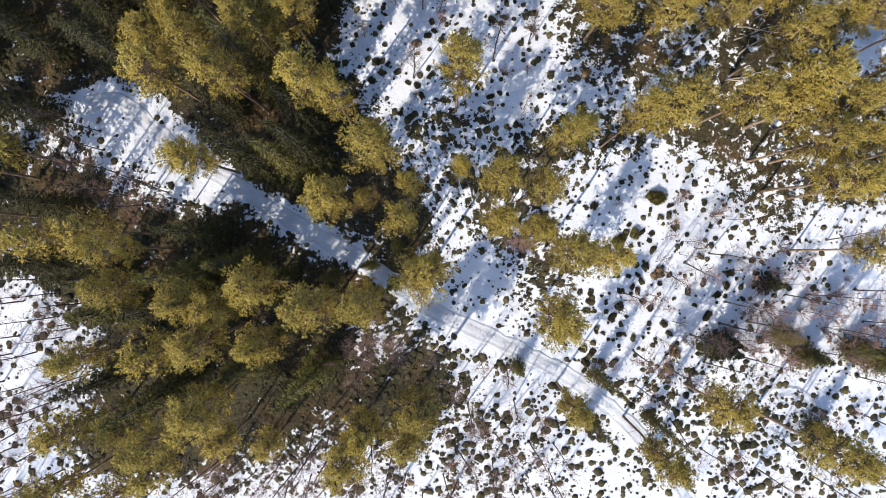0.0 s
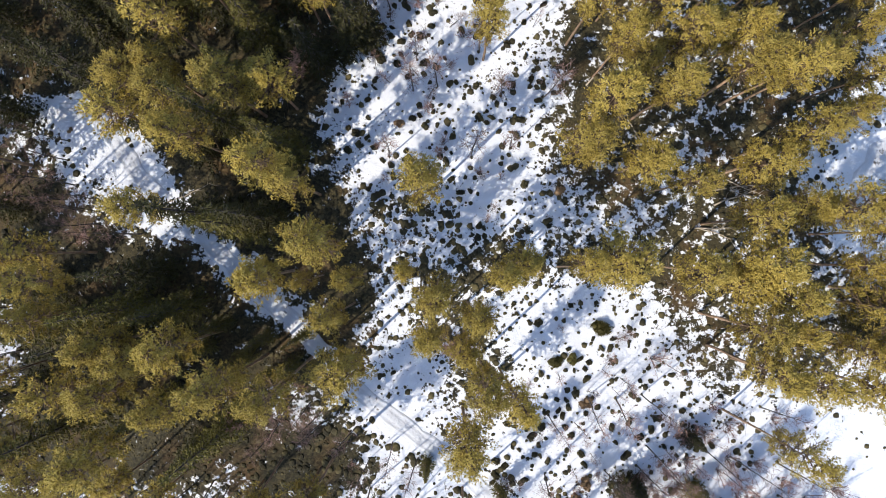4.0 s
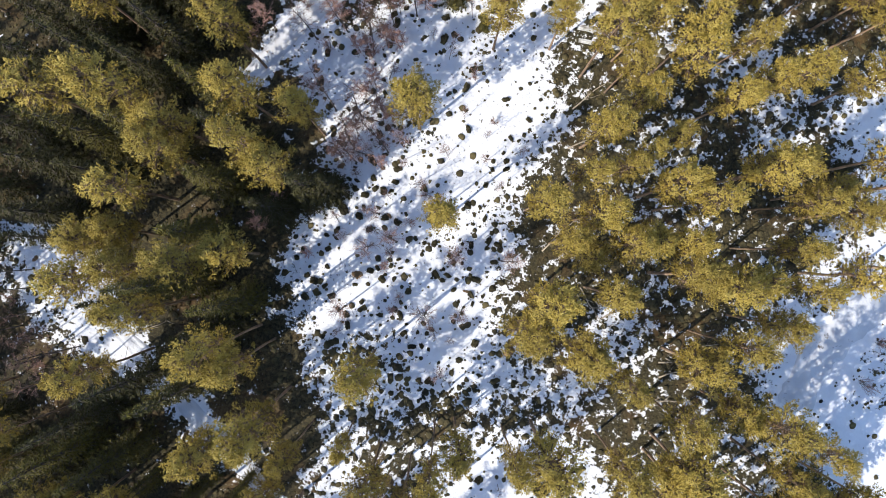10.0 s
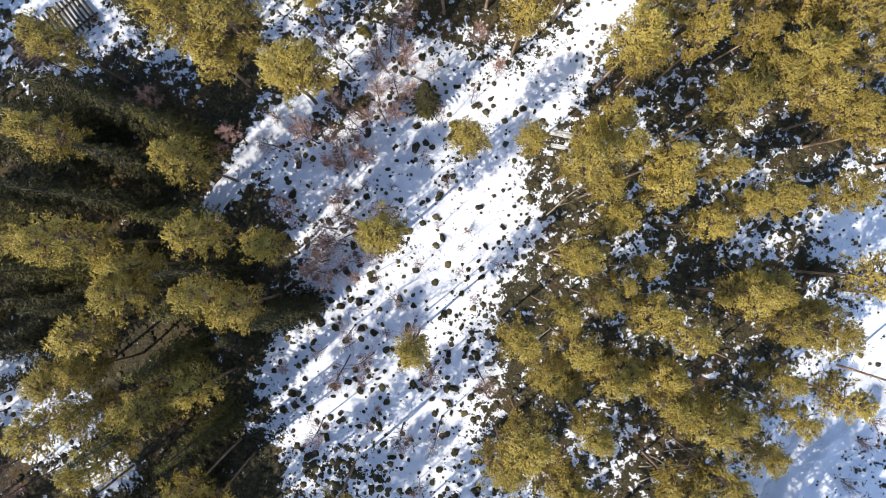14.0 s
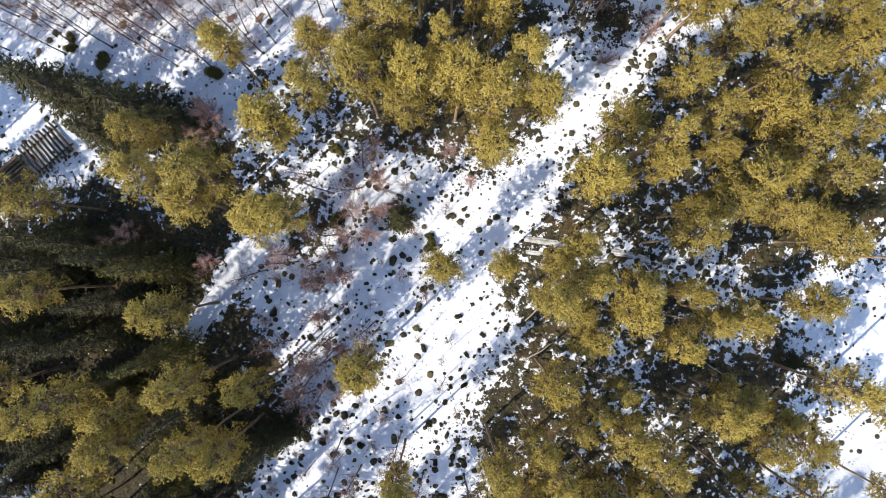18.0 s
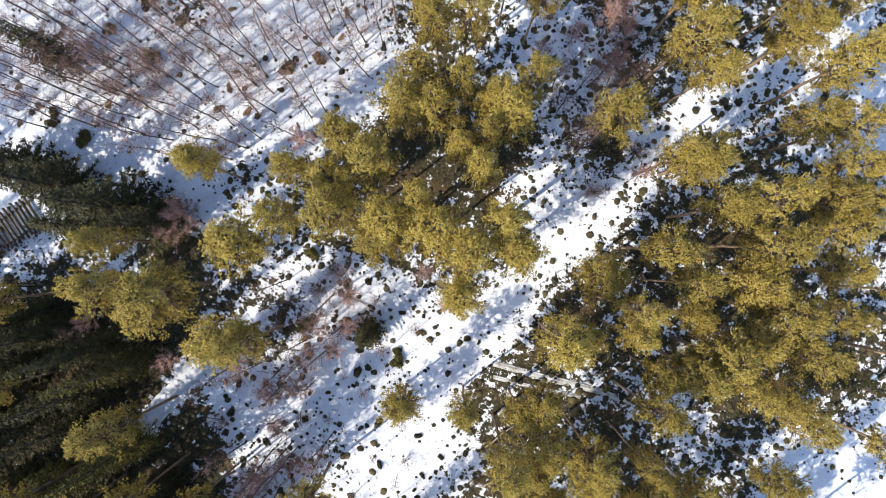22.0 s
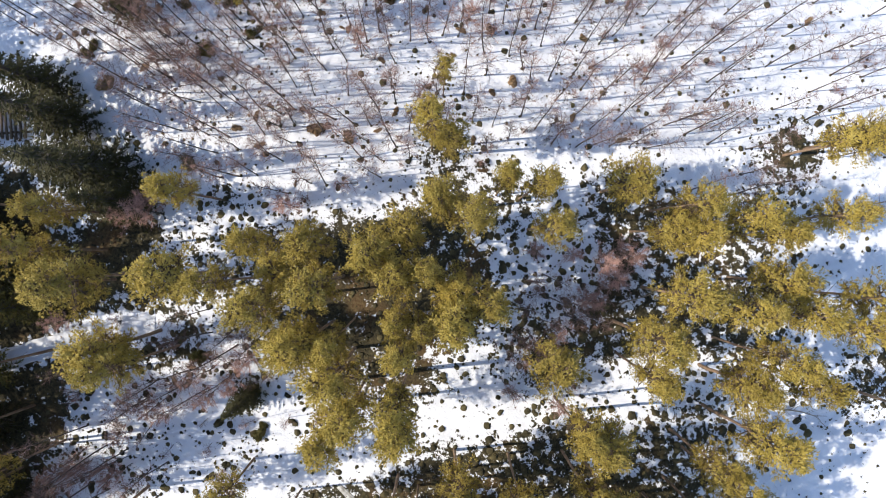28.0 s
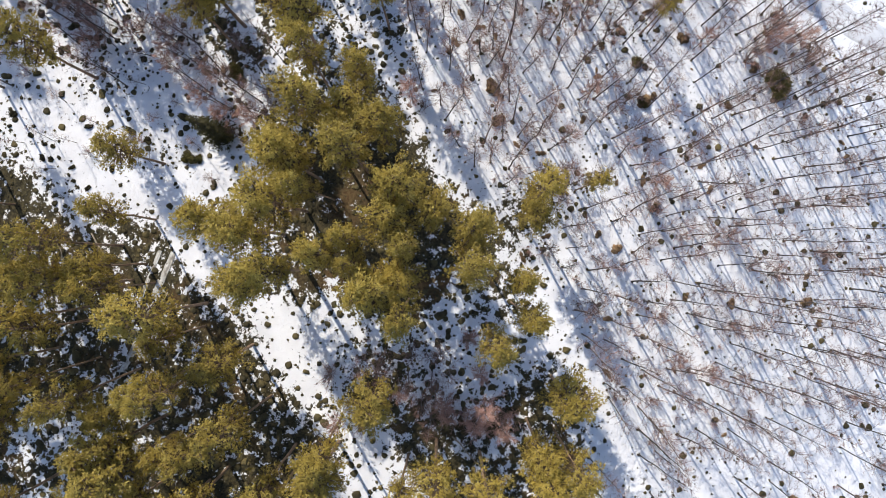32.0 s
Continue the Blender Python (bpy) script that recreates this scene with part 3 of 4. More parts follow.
BRUSH = [(38.8, 28.4, 1.1), (39.5, 30.4, 1.0), (38.3, 24.8, 1.0), (-16.6, 41.7, 1.0), (-12.3, 44.0, 1.2), (-10.0, 39.2, 1.0), (-13.7, 38.6, 1.0), (-10.0, 36.0, 1.0), (-9.2, 31.7, 1.0), (-10.1, 31.3, 1.1), (-6.9, 32.2, 1.0), (-2.2, 29.1, 0.8), (-1.8, 20.0, 0.8), (-1.2, 40.0, 0.8), (1.7, 36.7, 0.6), (-9.5, 48.1, 1.0), (-6.9, 45.9, 1.1), (-9.6, 36.2, 1.0), (-9.7, 41.6, 1.0), (-30.7, 60.0, 1.5)]
BRUSH += [(7.6, 74.6, 1.3), (8.2, 76.6, 1.2), (6.0, 78.6, 1.2), (-29.4, 61.2, 1.4), (-31.6, 58.6, 1.4), (-29.6, 58.4, 1.3), (-32.6, 60.6, 1.3)]
BRUSH += [(-28.1, 59.9, 1.4), (-8.7, 46.1, 1.1), (9.7, 63.3, 1.2), (-24.1, 66.8, 1.0), (-20.7, 63.0, 1.0), (-2.8, 26.5, 0.8), (9.1, 63.1, 1.0), (-14.9, 81.6, 1.2), (-17.1, 83.4, 1.1), (-15.8, 88.4, 1.1), (-14.5, 93.3, 1.2), (-18.0, 96.5, 1.2), (-14.0, 84.9, 1.1), (19.4, 6.4, 1.2), (26.7, 2.3, 1.2), (29.8, -0.3, 1.1), (-14.1, 35.0, 1.1), (-20.0, 38.3, 1.2), (8.6, 68.4, 1.4), (11.7, 67.8, 1.3), (-30.0, 83.3, 1.6), (-33.0, 83.8, 1.7), (-32.9, 85.8, 1.5), (-32.1, 87.8, 1.4), (-31.0, 83.7, 1.3), (-33.8, 84.1, 1.5), (-37.0, 83.4, 1.3), (-33.9, 79.2, 1.2), (-31.5, 75.1, 1.1), (24.0, -1.5, 1.4), (23.0, 0.5, 1.2), (29.0, -3.2, 1.4), (26.3, -4.6, 1.2)]
BRUSH += [(20.6, -3.2, 1.1), (21.6, -4.2, 1.3), (22.7, -5.1, 1.1), (25.0, -4.9, 1.4), (23.8, -3.9, 1.0), (26.2, -5.9, 1.3), (27.5, -0.4, 1.1), (26.9, -1.6, 1.0), (24.2, 1.6, 1.1), (25.1, 1.0, 0.9), (30.5, -4.8, 1.3), (31.7, -3.9, 1.4), (33.1, -3.0, 1.3), (34.6, -2.3, 1.5), (36.7, -3.2, 1.5), (31.4, -5.7, 1.3), (34.1, -5.0, 1.4), (36.4, -4.9, 1.4), (36.8, -1.0, 1.3), (32.5, -1.2, 1.0), (25.2, 3.8, 0.9), (30.4, 3.7, 1.0)]
SEDGES = [(-18.5, 65.0, 1.5), (-16.1, 66.6, 1.2), (-23.0, 77.0, 1.3), (-29.2, 77.6, 1.1), (-27.4, 72.7, 0.9), (-29.6, 84.2, 1.0), (-5.8, 20.9, 0.9), (16.3, -5.1, 1.2), (15.8, -6.7, 1.1), (14.8, 1.4, 1.2), (8.7, 18.3, 1.0), (-13.7, 96.9, 1.0), (-10.7, 80.5, 1.0)]
JUNIPERS = [(-29.0, 86.4, 2.6), (-25.6, 75.0, 1.2), (-15.3, 81.8, 1.0), (-2.0, 45.2, 0.9), (-4.8, 46.0, 2.0), (14.6, 7.8, 1.5), (11.7, 4.2, 1.1), (11.6, 4.3, 1.2), (14.6, 8.0, 1.6), (-9.9, 44.9, 1.1), (-10.0, 45.0, 1.1), (12.8, 4.7, 1.1), (-31.1, 66.7, 1.5), (-29.4, 62.2, 1.7), (-23.1, 54.9, 1.7), (-32.9, 54.2, 1.2), (-36.0, 55.0, 1.1), (-33.6, 63.3, 1.1), (-22.8, 76.9, 1.2), (-28.0, 66.0, 1.1), (-30.7, 72.1, 1.1), (-9.8, 45.2, 1.0), (-7.8, 49.1, 0.9), (-1.6, 44.3, 1.3), (-10.0, 44.8, 1.4), (-32.8, 53.5, 1.2), (-35.8, 54.2, 1.1), (-11.5, 50.8, 1.3)]
OPEN_SNOW = [
    [(-13.8, 24.4), (9.7, 24.6), (11.7, 15.5), (6.9, 12.1), (0.2, 10.2), (-1.1, -2.3), (-4.5, 2.0), (-7.5, 12.0), (-12.8, 17.3)],
    [(6.9, 11.2), (25.6, 13.7), (31.0, 4.6), (26.3, -8.8), (11.9, -17.6), (2.2, -2.3)],
    [(-11.8, 20.8), (-9.7, 27.4), (-13.6, 33.8), (-7.6, 44.6), (-0.5, 51.2), (6.0, 49.6), (5.0, 35.7), (8.2, 24.6), (13.1, 14.9), (-4.3, 8.9), (-12.0, 14.7)],
    [(-17.8, 45.3), (-10.9, 52.8), (-3.8, 52.7), (3.2, 56.2), (12.6, 65.8), (9.0, 53.3), (5.7, 47.4), (5.4, 39.3), (-2.0, 28.2), (-12.7, 32.2)],
    [(3.0, 56.8), (14.9, 70.2), (12.6, 72.4), (0.6, 70.7), (2.4, 62.7)],
    [(-10.2, -1.4), (9.1, -21.4), (-13.9, -21.5)],
    [(11.9, -8.9), (35.9, -8.8), (36.0, -21.3), (14.4, -21.4)],
]
CLOSED_WOODS = []
CLOSED_WOODS.append(([(-53.4, 48.5), (-43.3, 45.7), (-40.0, 40.0), (-38.0, 24.5), (-47.5, 22.4)], 2.9))
CLOSED_WOODS.append(([(-42.5, 15.6), (-34.9, 15.6), (-33.5, 9.5), (-42.0, 8.5)], 2.8))
CLOSED_WOODS.append(([(-43.1, 24.6), (-19.3, 26.1), (-17.5, 19.1), (-20.7, 17.5), (-28.0, 19.9), (-33.5, 17.1), (-42.5, 15.1)], 2.9))
CLOSED_WOODS.append(([(-42.1, 9.0), (-31.6, 9.6), (-19.9, 4.2), (-16.4, 1.5), (-13.4, -0.7), (-14.5, -6.0), (-16.9, -12.8), (-33.0, -14.8), (-31.2, -5.6), (-31.1, 0.6), (-41.7, 2.3)], 2.9))
CLOSED_WOODS.append(([(-44.0, 26.7), (-21.0, 33.6), (-17.5, 27.1), (-18.9, 20.2), (-17.2, 12.7), (-19.9, 11.8), (-25.9, 10.0), (-29.6, 18.9), (-33.5, 18.3), (-40.3, 14.2)], 2.9))
CLOSED_WOODS.append(([(-42.4, 35.0), (-28.1, 37.5), (-19.8, 34.8), (-16.6, 25.1), (-18.9, 22.5), (-25.2, 19.7), (-37.4, 16.8)], 2.9))
CLOSED_WOODS.append(([(-24.4, 16.9), (-14.5, 22.7), (-12.0, 8.3), (-33.5, 2.3), (-27.3, 9.0)], 2.9))
CLOSED_WOODS.append(([(-40.3, 39.6), (-28.6, 40.8), (-21.2, 35.9), (-13.9, 32.9), (-10.8, 23.7), (-34.1, 17.2)], 2.9))
CLOSED_WOODS.append(([(-39.2, 44.9), (-21.9, 48.0), (-19.2, 34.7), (-33.7, 29.5)], 2.9))
CLOSED_WOODS.append(([(6.9, 34.5), (35.1, 44.0), (37.9, 34.8), (25.8, 30.1), (21.9, 26.5), (10.6, 22.1)], 4.0))
CLOSED_WOODS.append(([(9.1, 51.8), (35.1, 59.1), (37.1, 52.1), (24.8, 47.7), (21.7, 40.8), (23.8, 33.3), (26.5, 29.1), (10.5, 21.6), (7.6, 31.9), (10.8, 36.8)], 4.0))
CLOSED_WOODS.append(([(8.8, 57.8), (17.8, 66.8), (34.4, 73.9), (38.7, 58.6), (17.1, 51.5), (10.6, 51.2)], 4.0))
CLOSED_WOODS.append(([(7.8, 43.4), (24.5, 44.6), (27.4, 34.3), (9.2, 31.3)], 4.0))
CLOSED_WOODS.append(([(19.3, 60.6), (36.5, 71.8), (41.9, 56.6), (11.9, 45.8), (9.5, 54.1)], 4.0))
CLOSED_WOODS.append(([(6.0, 88.3), (27.9, 96.0), (32.0, 84.4), (12.7, 76.5)], 4.0))
MIXED_FLOOR = [
    [(-10.5, 55.0), (-5.0, 54.0), (1.0, 54.0), (3.5, 57.0), (2.0, 63.0), (0.5, 67.0), (-5.0, 70.0), (-8.5, 66.0), (-10.8, 59.0)],
    [(9.0, 20.0), (31.0, 22.0), (31.0, 62.0), (17.0, 58.0), (8.5, 50.0)],
    [(13.0, 12.0), (24.0, 12.5), (24.5, 24.0), (11.0, 24.0)],
    [(16.1, 62.5), (35.2, 75.4), (41.9, 56.6), (11.9, 45.8), (9.5, 54.1)],
    [(7.1, -6.1), (31.1, -5.9), (36.0, -21.3), (7.2, -21.4)],
    [(-2.6, 69.6), (7.3, 73.1), (11.5, 67.0), (4.9, 58.5), (2.5, 56.7)],
    [(7.1, 59.3), (16.4, 68.7), (18.3, 60.8), (10.1, 52.3)],
    [(-8.0, 15.4), (6.9, 13.6), (5.0, 8.8), (-3.6, 8.7)],
    [(-8.1, 12.4), (11.5, 19.3), (16.2, 13.7), (-4.1, 7.6)],
    [(4.1, 37.0), (9.7, 38.6), (13.1, 25.0), (8.7, 24.7)],
    [(9.5, 24.7), (13.3, 25.3), (15.0, 16.9), (10.7, 16.8)],
    [(4.7, 66.0), (-2.5, 69.9), (3.6, 81.7), (12.0, 73.7)],
]
BROWN_FLOOR = []
BROWN_FLOOR.append([(-22.6, -17.8), (-18.4, -2.4), (-10.2, -0.4), (-6.4, -2.3), (5.2, -12.8), (7.1, -17.6)])
BROWN_FLOOR.append([(-42.2, 10.4), (-30.7, 9.7), (-19.9, 4.2), (-10.1, -0.0), (-14.8, -15.6), (-32.9, -15.7), (-30.7, -5.1), (-31.6, 0.6), (-41.6, 1.9)])
BROWN_FLOOR.append([(-45.9, 26.1), (-18.2, 34.4), (-13.3, 24.9), (-12.9, 11.9), (-25.5, 8.6), (-33.0, 19.9), (-42.4, 14.6)])
BROWN_FLOOR.append([(-39.8, 5.8), (-29.7, 5.8), (-19.7, 5.9), (-7.1, 7.6), (-3.0, -6.2), (-33.4, -15.4)])
BROWN_FLOOR.append([(-44.9, 36.8), (-29.9, 37.0), (-15.8, 34.9), (-10.8, 25.7), (-13.6, 17.9), (-12.9, 8.0), (-35.3, 1.8), (-36.6, 6.4), (-29.7, 10.4), (-24.9, 18.8), (-39.2, 15.8)])
BROWN_FLOOR.append([(-42.2, 39.1), (-21.4, 41.8), (-13.4, 33.0), (-10.8, 23.7), (-36.0, 16.7)])
BROWN_FLOOR.append([(-41.0, 44.2), (-20.4, 49.5), (-17.4, 35.3), (-35.5, 28.8)])
BROWN_FLOOR.append([(-14.5, 16.1), (-8.7, 13.5), (-7.1, 10.3), (-4.9, 8.0), (-4.4, 3.8), (-8.6, 3.5), (-13.0, 6.4), (-15.2, 9.9)])
BROWN_FLOOR.append([(38.4, 31.4), (43.6, 32.8), (45.9, 24.4), (37.1, 21.9)])
LOG_PILES = [
    (-35.9, 45.2, 53.1, 10, 3.2, 0.1, 1, "row of dark pulpwood logs laid apart on two bearers in snow"),
    (-38, 42.1, 143.1, 9, 3.2, 0.13, 2, "heap of brown pulpwood logs beside the track"),
]



def inside(x, y, ring):
    hit = False
    for (ax, ay), (bx, by) in zip(ring, ring[1:] + ring[:1]):
        if (ay > y) != (by > y) and x < (bx - ax) * (y - ay) / (by - ay) + ax:
            hit = not hit
    return hit


def near_line(x, y, line):
    """Distance from a point to a line of road points."""
    best = 1e9
    for (ax, ay), (bx, by) in zip(line, line[1:]):
        ux, uy = bx - ax, by - ay
        k = max(0.0, min(1.0, ((x - ax) * ux + (y - ay) * uy) / (ux * ux + uy * uy)))
        best = min(best, math.hypot(x - ax - k * ux, y - ay - k * uy))
    return best


PINES = [tree for grove in GROVES for tree in grove]
OWN_PINES = len(PINES)
rng = random.Random(17)
for ring, gap in CLOSED_WOODS:
    x0, x1 = min(p[0] for p in ring), max(p[0] for p in ring)
    y0, y1 = min(p[1] for p in ring), max(p[1] for p in ring)
    for _ in range(int((x1 - x0) * (y1 - y0) * 3)):
        x, y = rng.uniform(x0, x1), rng.uniform(y0, y1)
        if inside(x, y, ring) and not any(inside(x, y, view_gap) for view_gap in VIEW_GAPS) and all(near_line(x, y, [(a, b), (a * 0.72, b)]) > 4.0 for a, b, *_ in LOG_PILES) and all(near_line(x, y, line) > 2.6 for line, _ in ROADS) and all((x - q[0]) ** 2 + (y - q[1]) ** 2 > gap * gap for q in PINES):
            if x < -20 or x > 27:
                PINES.append((round(x, 2), round(y, 2), rng.uniform(12.0, 16.0), rng.uniform(1.45, 2.1)))
            elif x < -12 and min(near_line(x, y, line) for line, _ in ROADS) > 4.5:
                PINES.append((round(x, 2), round(y, 2), rng.uniform(6.5, 10.0), rng.uniform(1.0, 1.5)))
CELL = 4.0
SMALL_GAPS = [(-23.9, 40.9, 2.6), (-20.5, 40.4, 3.0), (-18.6, 38.2, 2.2)]
PINES[OWN_PINES:] = [q for q in PINES[OWN_PINES:] if all((q[0] - a) ** 2 + (q[1] - b) ** 2 > r * r for a, b, r in SMALL_GAPS)]
cells = {}
for px, py, ph, pr in PINES:
    cells.setdefault((int(px // CELL), int(py // CELL)), []).append((px, py, pr))


def dark_stand_in(x, y, h, r):
    """Which unlisted trees are drawn as darker spruces: more in the west, standing in for shade."""
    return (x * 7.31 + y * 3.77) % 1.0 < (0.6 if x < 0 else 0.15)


def canopy(x, y):
    """How much pine canopy hangs over and round a spot."""
    total, cx, cy = 0.0, int(x // CELL), int(y // CELL)
    for a in (cx - 1, cx, cx + 1):
        for b in (cy - 1, cy, cy + 1):
            for qx, qy, qr in cells.get((a, b), ()):
                total += math.exp(-((x - qx) ** 2 + (y - qy) ** 2) / (2 * (1.05 * qr + 0.45) ** 2)) * min(1.0, qr / 1.7)
    return total


def road_near(x, y):
    return min((near_line(x, y, line) - wide / 2 for line, wide in ROADS), default=99.0)


def thaw_at(x, y):
    """Share of the ground that has lost its snow: under and round the pines, with wide slow swings."""
    t = 0.04 + 0.42 * min(1.5, canopy(x, y)) + 0.16 * noise.noise((x * 0.09, y * 0.09, 5.0))
    if any(inside(x, y, ring) for ring in BROWN_FLOOR):
        t += 0.36
    if any(inside(x, y, ring) for ring in MIXED_FLOOR):
        t += 0.12
    if road_near(x, y) < 0.4:
        t -= 0.4
    t -= 0.4 * max(0.0, 1.0 - near_line(x, y, SNOW_LANE) / 3.2)
    t -= 1.0 * max(0.0, 1.0 - near_line(x, y, GLADE_LINE) / 2.7)
    return max(0.0, min(1.0, t))


# ---- ground ----
def steps(lo, hi, step, far):
    inner = list(np.arange(lo, hi + step / 2, step))
    outer = [step * 2 ** k for k in range(1, 13)]
    return [lo - o for o in reversed(outer) if o < far] + inner + [hi + o for o in outer if o < far]


def build_ground():
    xs, ys = steps(-60, 60, 0.6, 2500), steps(-36, 120, 0.6, 2500)
    verts = [(x, y, land(x, y)) for y in ys for x in xs]
    w = len(xs)
    faces = [(r * w + c, r * w + c + 1, (r + 1) * w + c + 1, (r + 1) * w + c) for r in range(len(ys) - 1) for c in range(w - 1)]
    me = bpy.data.meshes.new("ground")
    me.from_pydata(verts, [], faces)
    thaw = me.attributes.new("thaw", "FLOAT", "POINT")
    thaw.data.foreach_set("value", [thaw_at(x, y) for x, y, _ in verts])
    me.materials.append(M_SNOW)
    me.shade_smooth()
    return tagged(new("ground", me), "snow-covered forest floor with bare needle litter under pines", "ground", kind="structure")


build_ground()


def road_strip(name, line, wide, mat, lift, label, category):
    """A strip of packed snow that follows the land, with two shallow ruts."""
    pts = [Vector((x, y, 0)) for x, y in line]
    dense = []
    for a, b in zip(pts, pts[1:]):
        n = max(1, int((b - a).length / 0.5))
        dense += [a.lerp(b, k / n) for k in range(n)]
    dense.append(pts[-1])
    for _ in range(6):
        dense = [dense[0]] + [(dense[k - 1] + dense[k] * 2 + dense[k + 1]) / 4 for k in range(1, len(dense) - 1)] + [dense[-1]]
    across = 13
    verts, faces = [], []
    for k, p in enumerate(dense):
        d = (dense[min(k + 1, len(dense) - 1)] - dense[max(k - 1, 0)]).normalized()
        side = Vector((-d.y, d.x, 0))
        for c in range(across):
            u = -1 + 2 * c / (across - 1)
            q = p + side * u * wide / 2 * (1 + 0.35 * noise.noise((p.x * 0.9 + u, p.y * 0.9, 2)))
            rut = -0.05 * math.exp(-((abs(u) - 0.5) / 0.14) ** 2)
            edge = -0.10 if c in (0, across - 1) else 0.0
            verts.append((q.x, q.y, land(q.x, q.y) + lift + rut + edge))
    for k in range(len(dense) - 1):
        for c in range(across - 1):
            i = k * across + c
            faces.append((i, i + 1, i + 1 + across, i + across))
    me = bpy.data.meshes.new(name)
    me.from_pydata(verts, [], faces)
    me.materials.append(mat)
    me.shade_smooth()
    attr = me.attributes.new("thaw", "FLOAT", "POINT")
    attr.data.foreach_set("value", [0.25 + 0.2 * noise.noise((v[0] * 0.2, v[1] * 0.2, 9)) for v in verts])
    return tagged(new(name, me), label, category, kind="structure")


for number, (line, wide) in enumerate(ROADS):
    road_strip("road_%d" % (number + 1), line, wide, M_ROAD, 0.07, "packed snowy forest track with shallow wheel ruts", "road")
for number, (line, wide) in enumerate(RUTS):
    road_strip("wheel_rut_%d" % (number + 1), line, wide, M_RUT, 0.06, "pale icy wheel rut worn through the snow", "track")

for number, line in enumerate(TYRE_MARKS):
    road_strip("tyre_mark_%d" % (number + 1), line, 0.26, M_TYRE, 0.045, "shallow greyish tyre mark pressed into snow", "track")


# ---- trees ----
def pine_meshes(seed, shoots=24, grow=1.0):
    """A Scots pine 15 m tall with a rounded crown of needle clumps 2 m in radius."""
    rng = random.Random(seed)
    trunk, limbs, crown = Geo(), Geo(), Geo()
    bend = [Vector((rng.uniform(-0.25, 0.25), rng.uniform(-0.25, 0.25), 0)) * (k / 6) for k in range(7)]
    axis = [Vector((0, 0, 15.0 * k / 6 * 0.985)) + bend[k] for k in range(7)]
    trunk.tube([axis[0] + Vector((0, 0, -0.3))] + axis, [0.18, 0.15, 0.125, 0.11, 0.095, 0.075, 0.05, 0.012], 7)

    def on_axis(z):
        k = min(5, int(z / 2.4625))
        return axis[k].lerp(axis[k + 1], z / 2.4625 - k)

    lop = [rng.uniform(0.82, 1.14) for _ in range(5)]
    count = rng.randint(44, 50)
    for n in range(count):
        u = (n + rng.random()) / count
        z = 7.6 + 7.0 * u
        shape = (0.55 + 1.3 * u) if u < 0.35 else 1.02 - 0.78 * ((u - 0.35) / 0.65) ** 1.6
        az = n * 2.4 + rng.uniform(-0.5, 0.5)
        reach = 2.0 * shape * rng.uniform(0.72, 1.06) * lop[int((az % (2 * math.pi)) / (2 * math.pi) * 5)]
        out = Vector((math.cos(az), math.sin(az), 0))
        a = on_axis(z)
        rise = reach * (0.05 + 0.5 * u)
        pts = [a, a + out * reach * 0.4 + Vector((0, 0, rise * 0.25)), a + out * reach * 0.75 + Vector((0, 0, rise * 0.6)), a + out * reach * 0.97 + Vector((0, 0, rise))]
        limbs.tube(pts, [0.045, 0.034, 0.02, 0.008], 4)
        for _ in range(12):
            q = pts[0].lerp(pts[3], rng.uniform(0.1, 0.8)) + Vector((rng.uniform(-0.1, 0.1), rng.uniform(-0.1, 0.1), rng.uniform(-0.1, 0.02)))
            limbs.blade(q, out + ball(rng) * 1.1, rng.uniform(0.3, 0.6), rng.uniform(0.05, 0.10), rng, Vector((0, 0, 1)) + ball(rng) * 0.5)
        for s in (0.62, 1.0):
            if rng.random() < 0.08:
                continue
            c = pts[1].lerp(pts[3], (s - 0.4) / 0.6) + Vector((rng.uniform(-0.2, 0.2), rng.uniform(-0.2, 0.2), rng.uniform(-0.05, 0.12)))
            size = rng.uniform(0.32, 0.5)
            for _ in range(int(shoots * size / 0.4)):
                o = ball(rng)
                q = c + Vector((o.x * size, o.y * size, o.z * size * 0.6 + 0.1))
                hull = Vector((q.x, q.y, (q.z - 10.2) * 0.6)).normalized() + o * 0.6
                tip = (Vector((o.x, o.y, o.z * 0.5 + 0.4)) + out * 0.3).normalized() * 0.6
                for _ in range(4):
                    crown.blade(q + ball(rng) * 0.06, tip + ball(rng) * 1.1, rng.uniform(0.12, 0.22) * grow, rng.uniform(0.05, 0.085) * grow, rng, hull + ball(rng) * 0.3)
    for n in range(rng.randint(4, 8)):
        z, az = rng.uniform(3.5, 8.5), rng.uniform(0, 6.28)
        a, out = on_axis(z), Vector((math.cos(az), math.sin(az), rng.uniform(-0.1, 0.2)))
        limbs.tube([a, a + out * rng.uniform(0.6, 1.5)], [0.03, 0.008], 3)
    return trunk.mesh("pine_trunk", M_BARK, True), limbs.mesh("pine_limbs", M_LIMB), crown.mesh("pine_crown", M_NEEDLE)


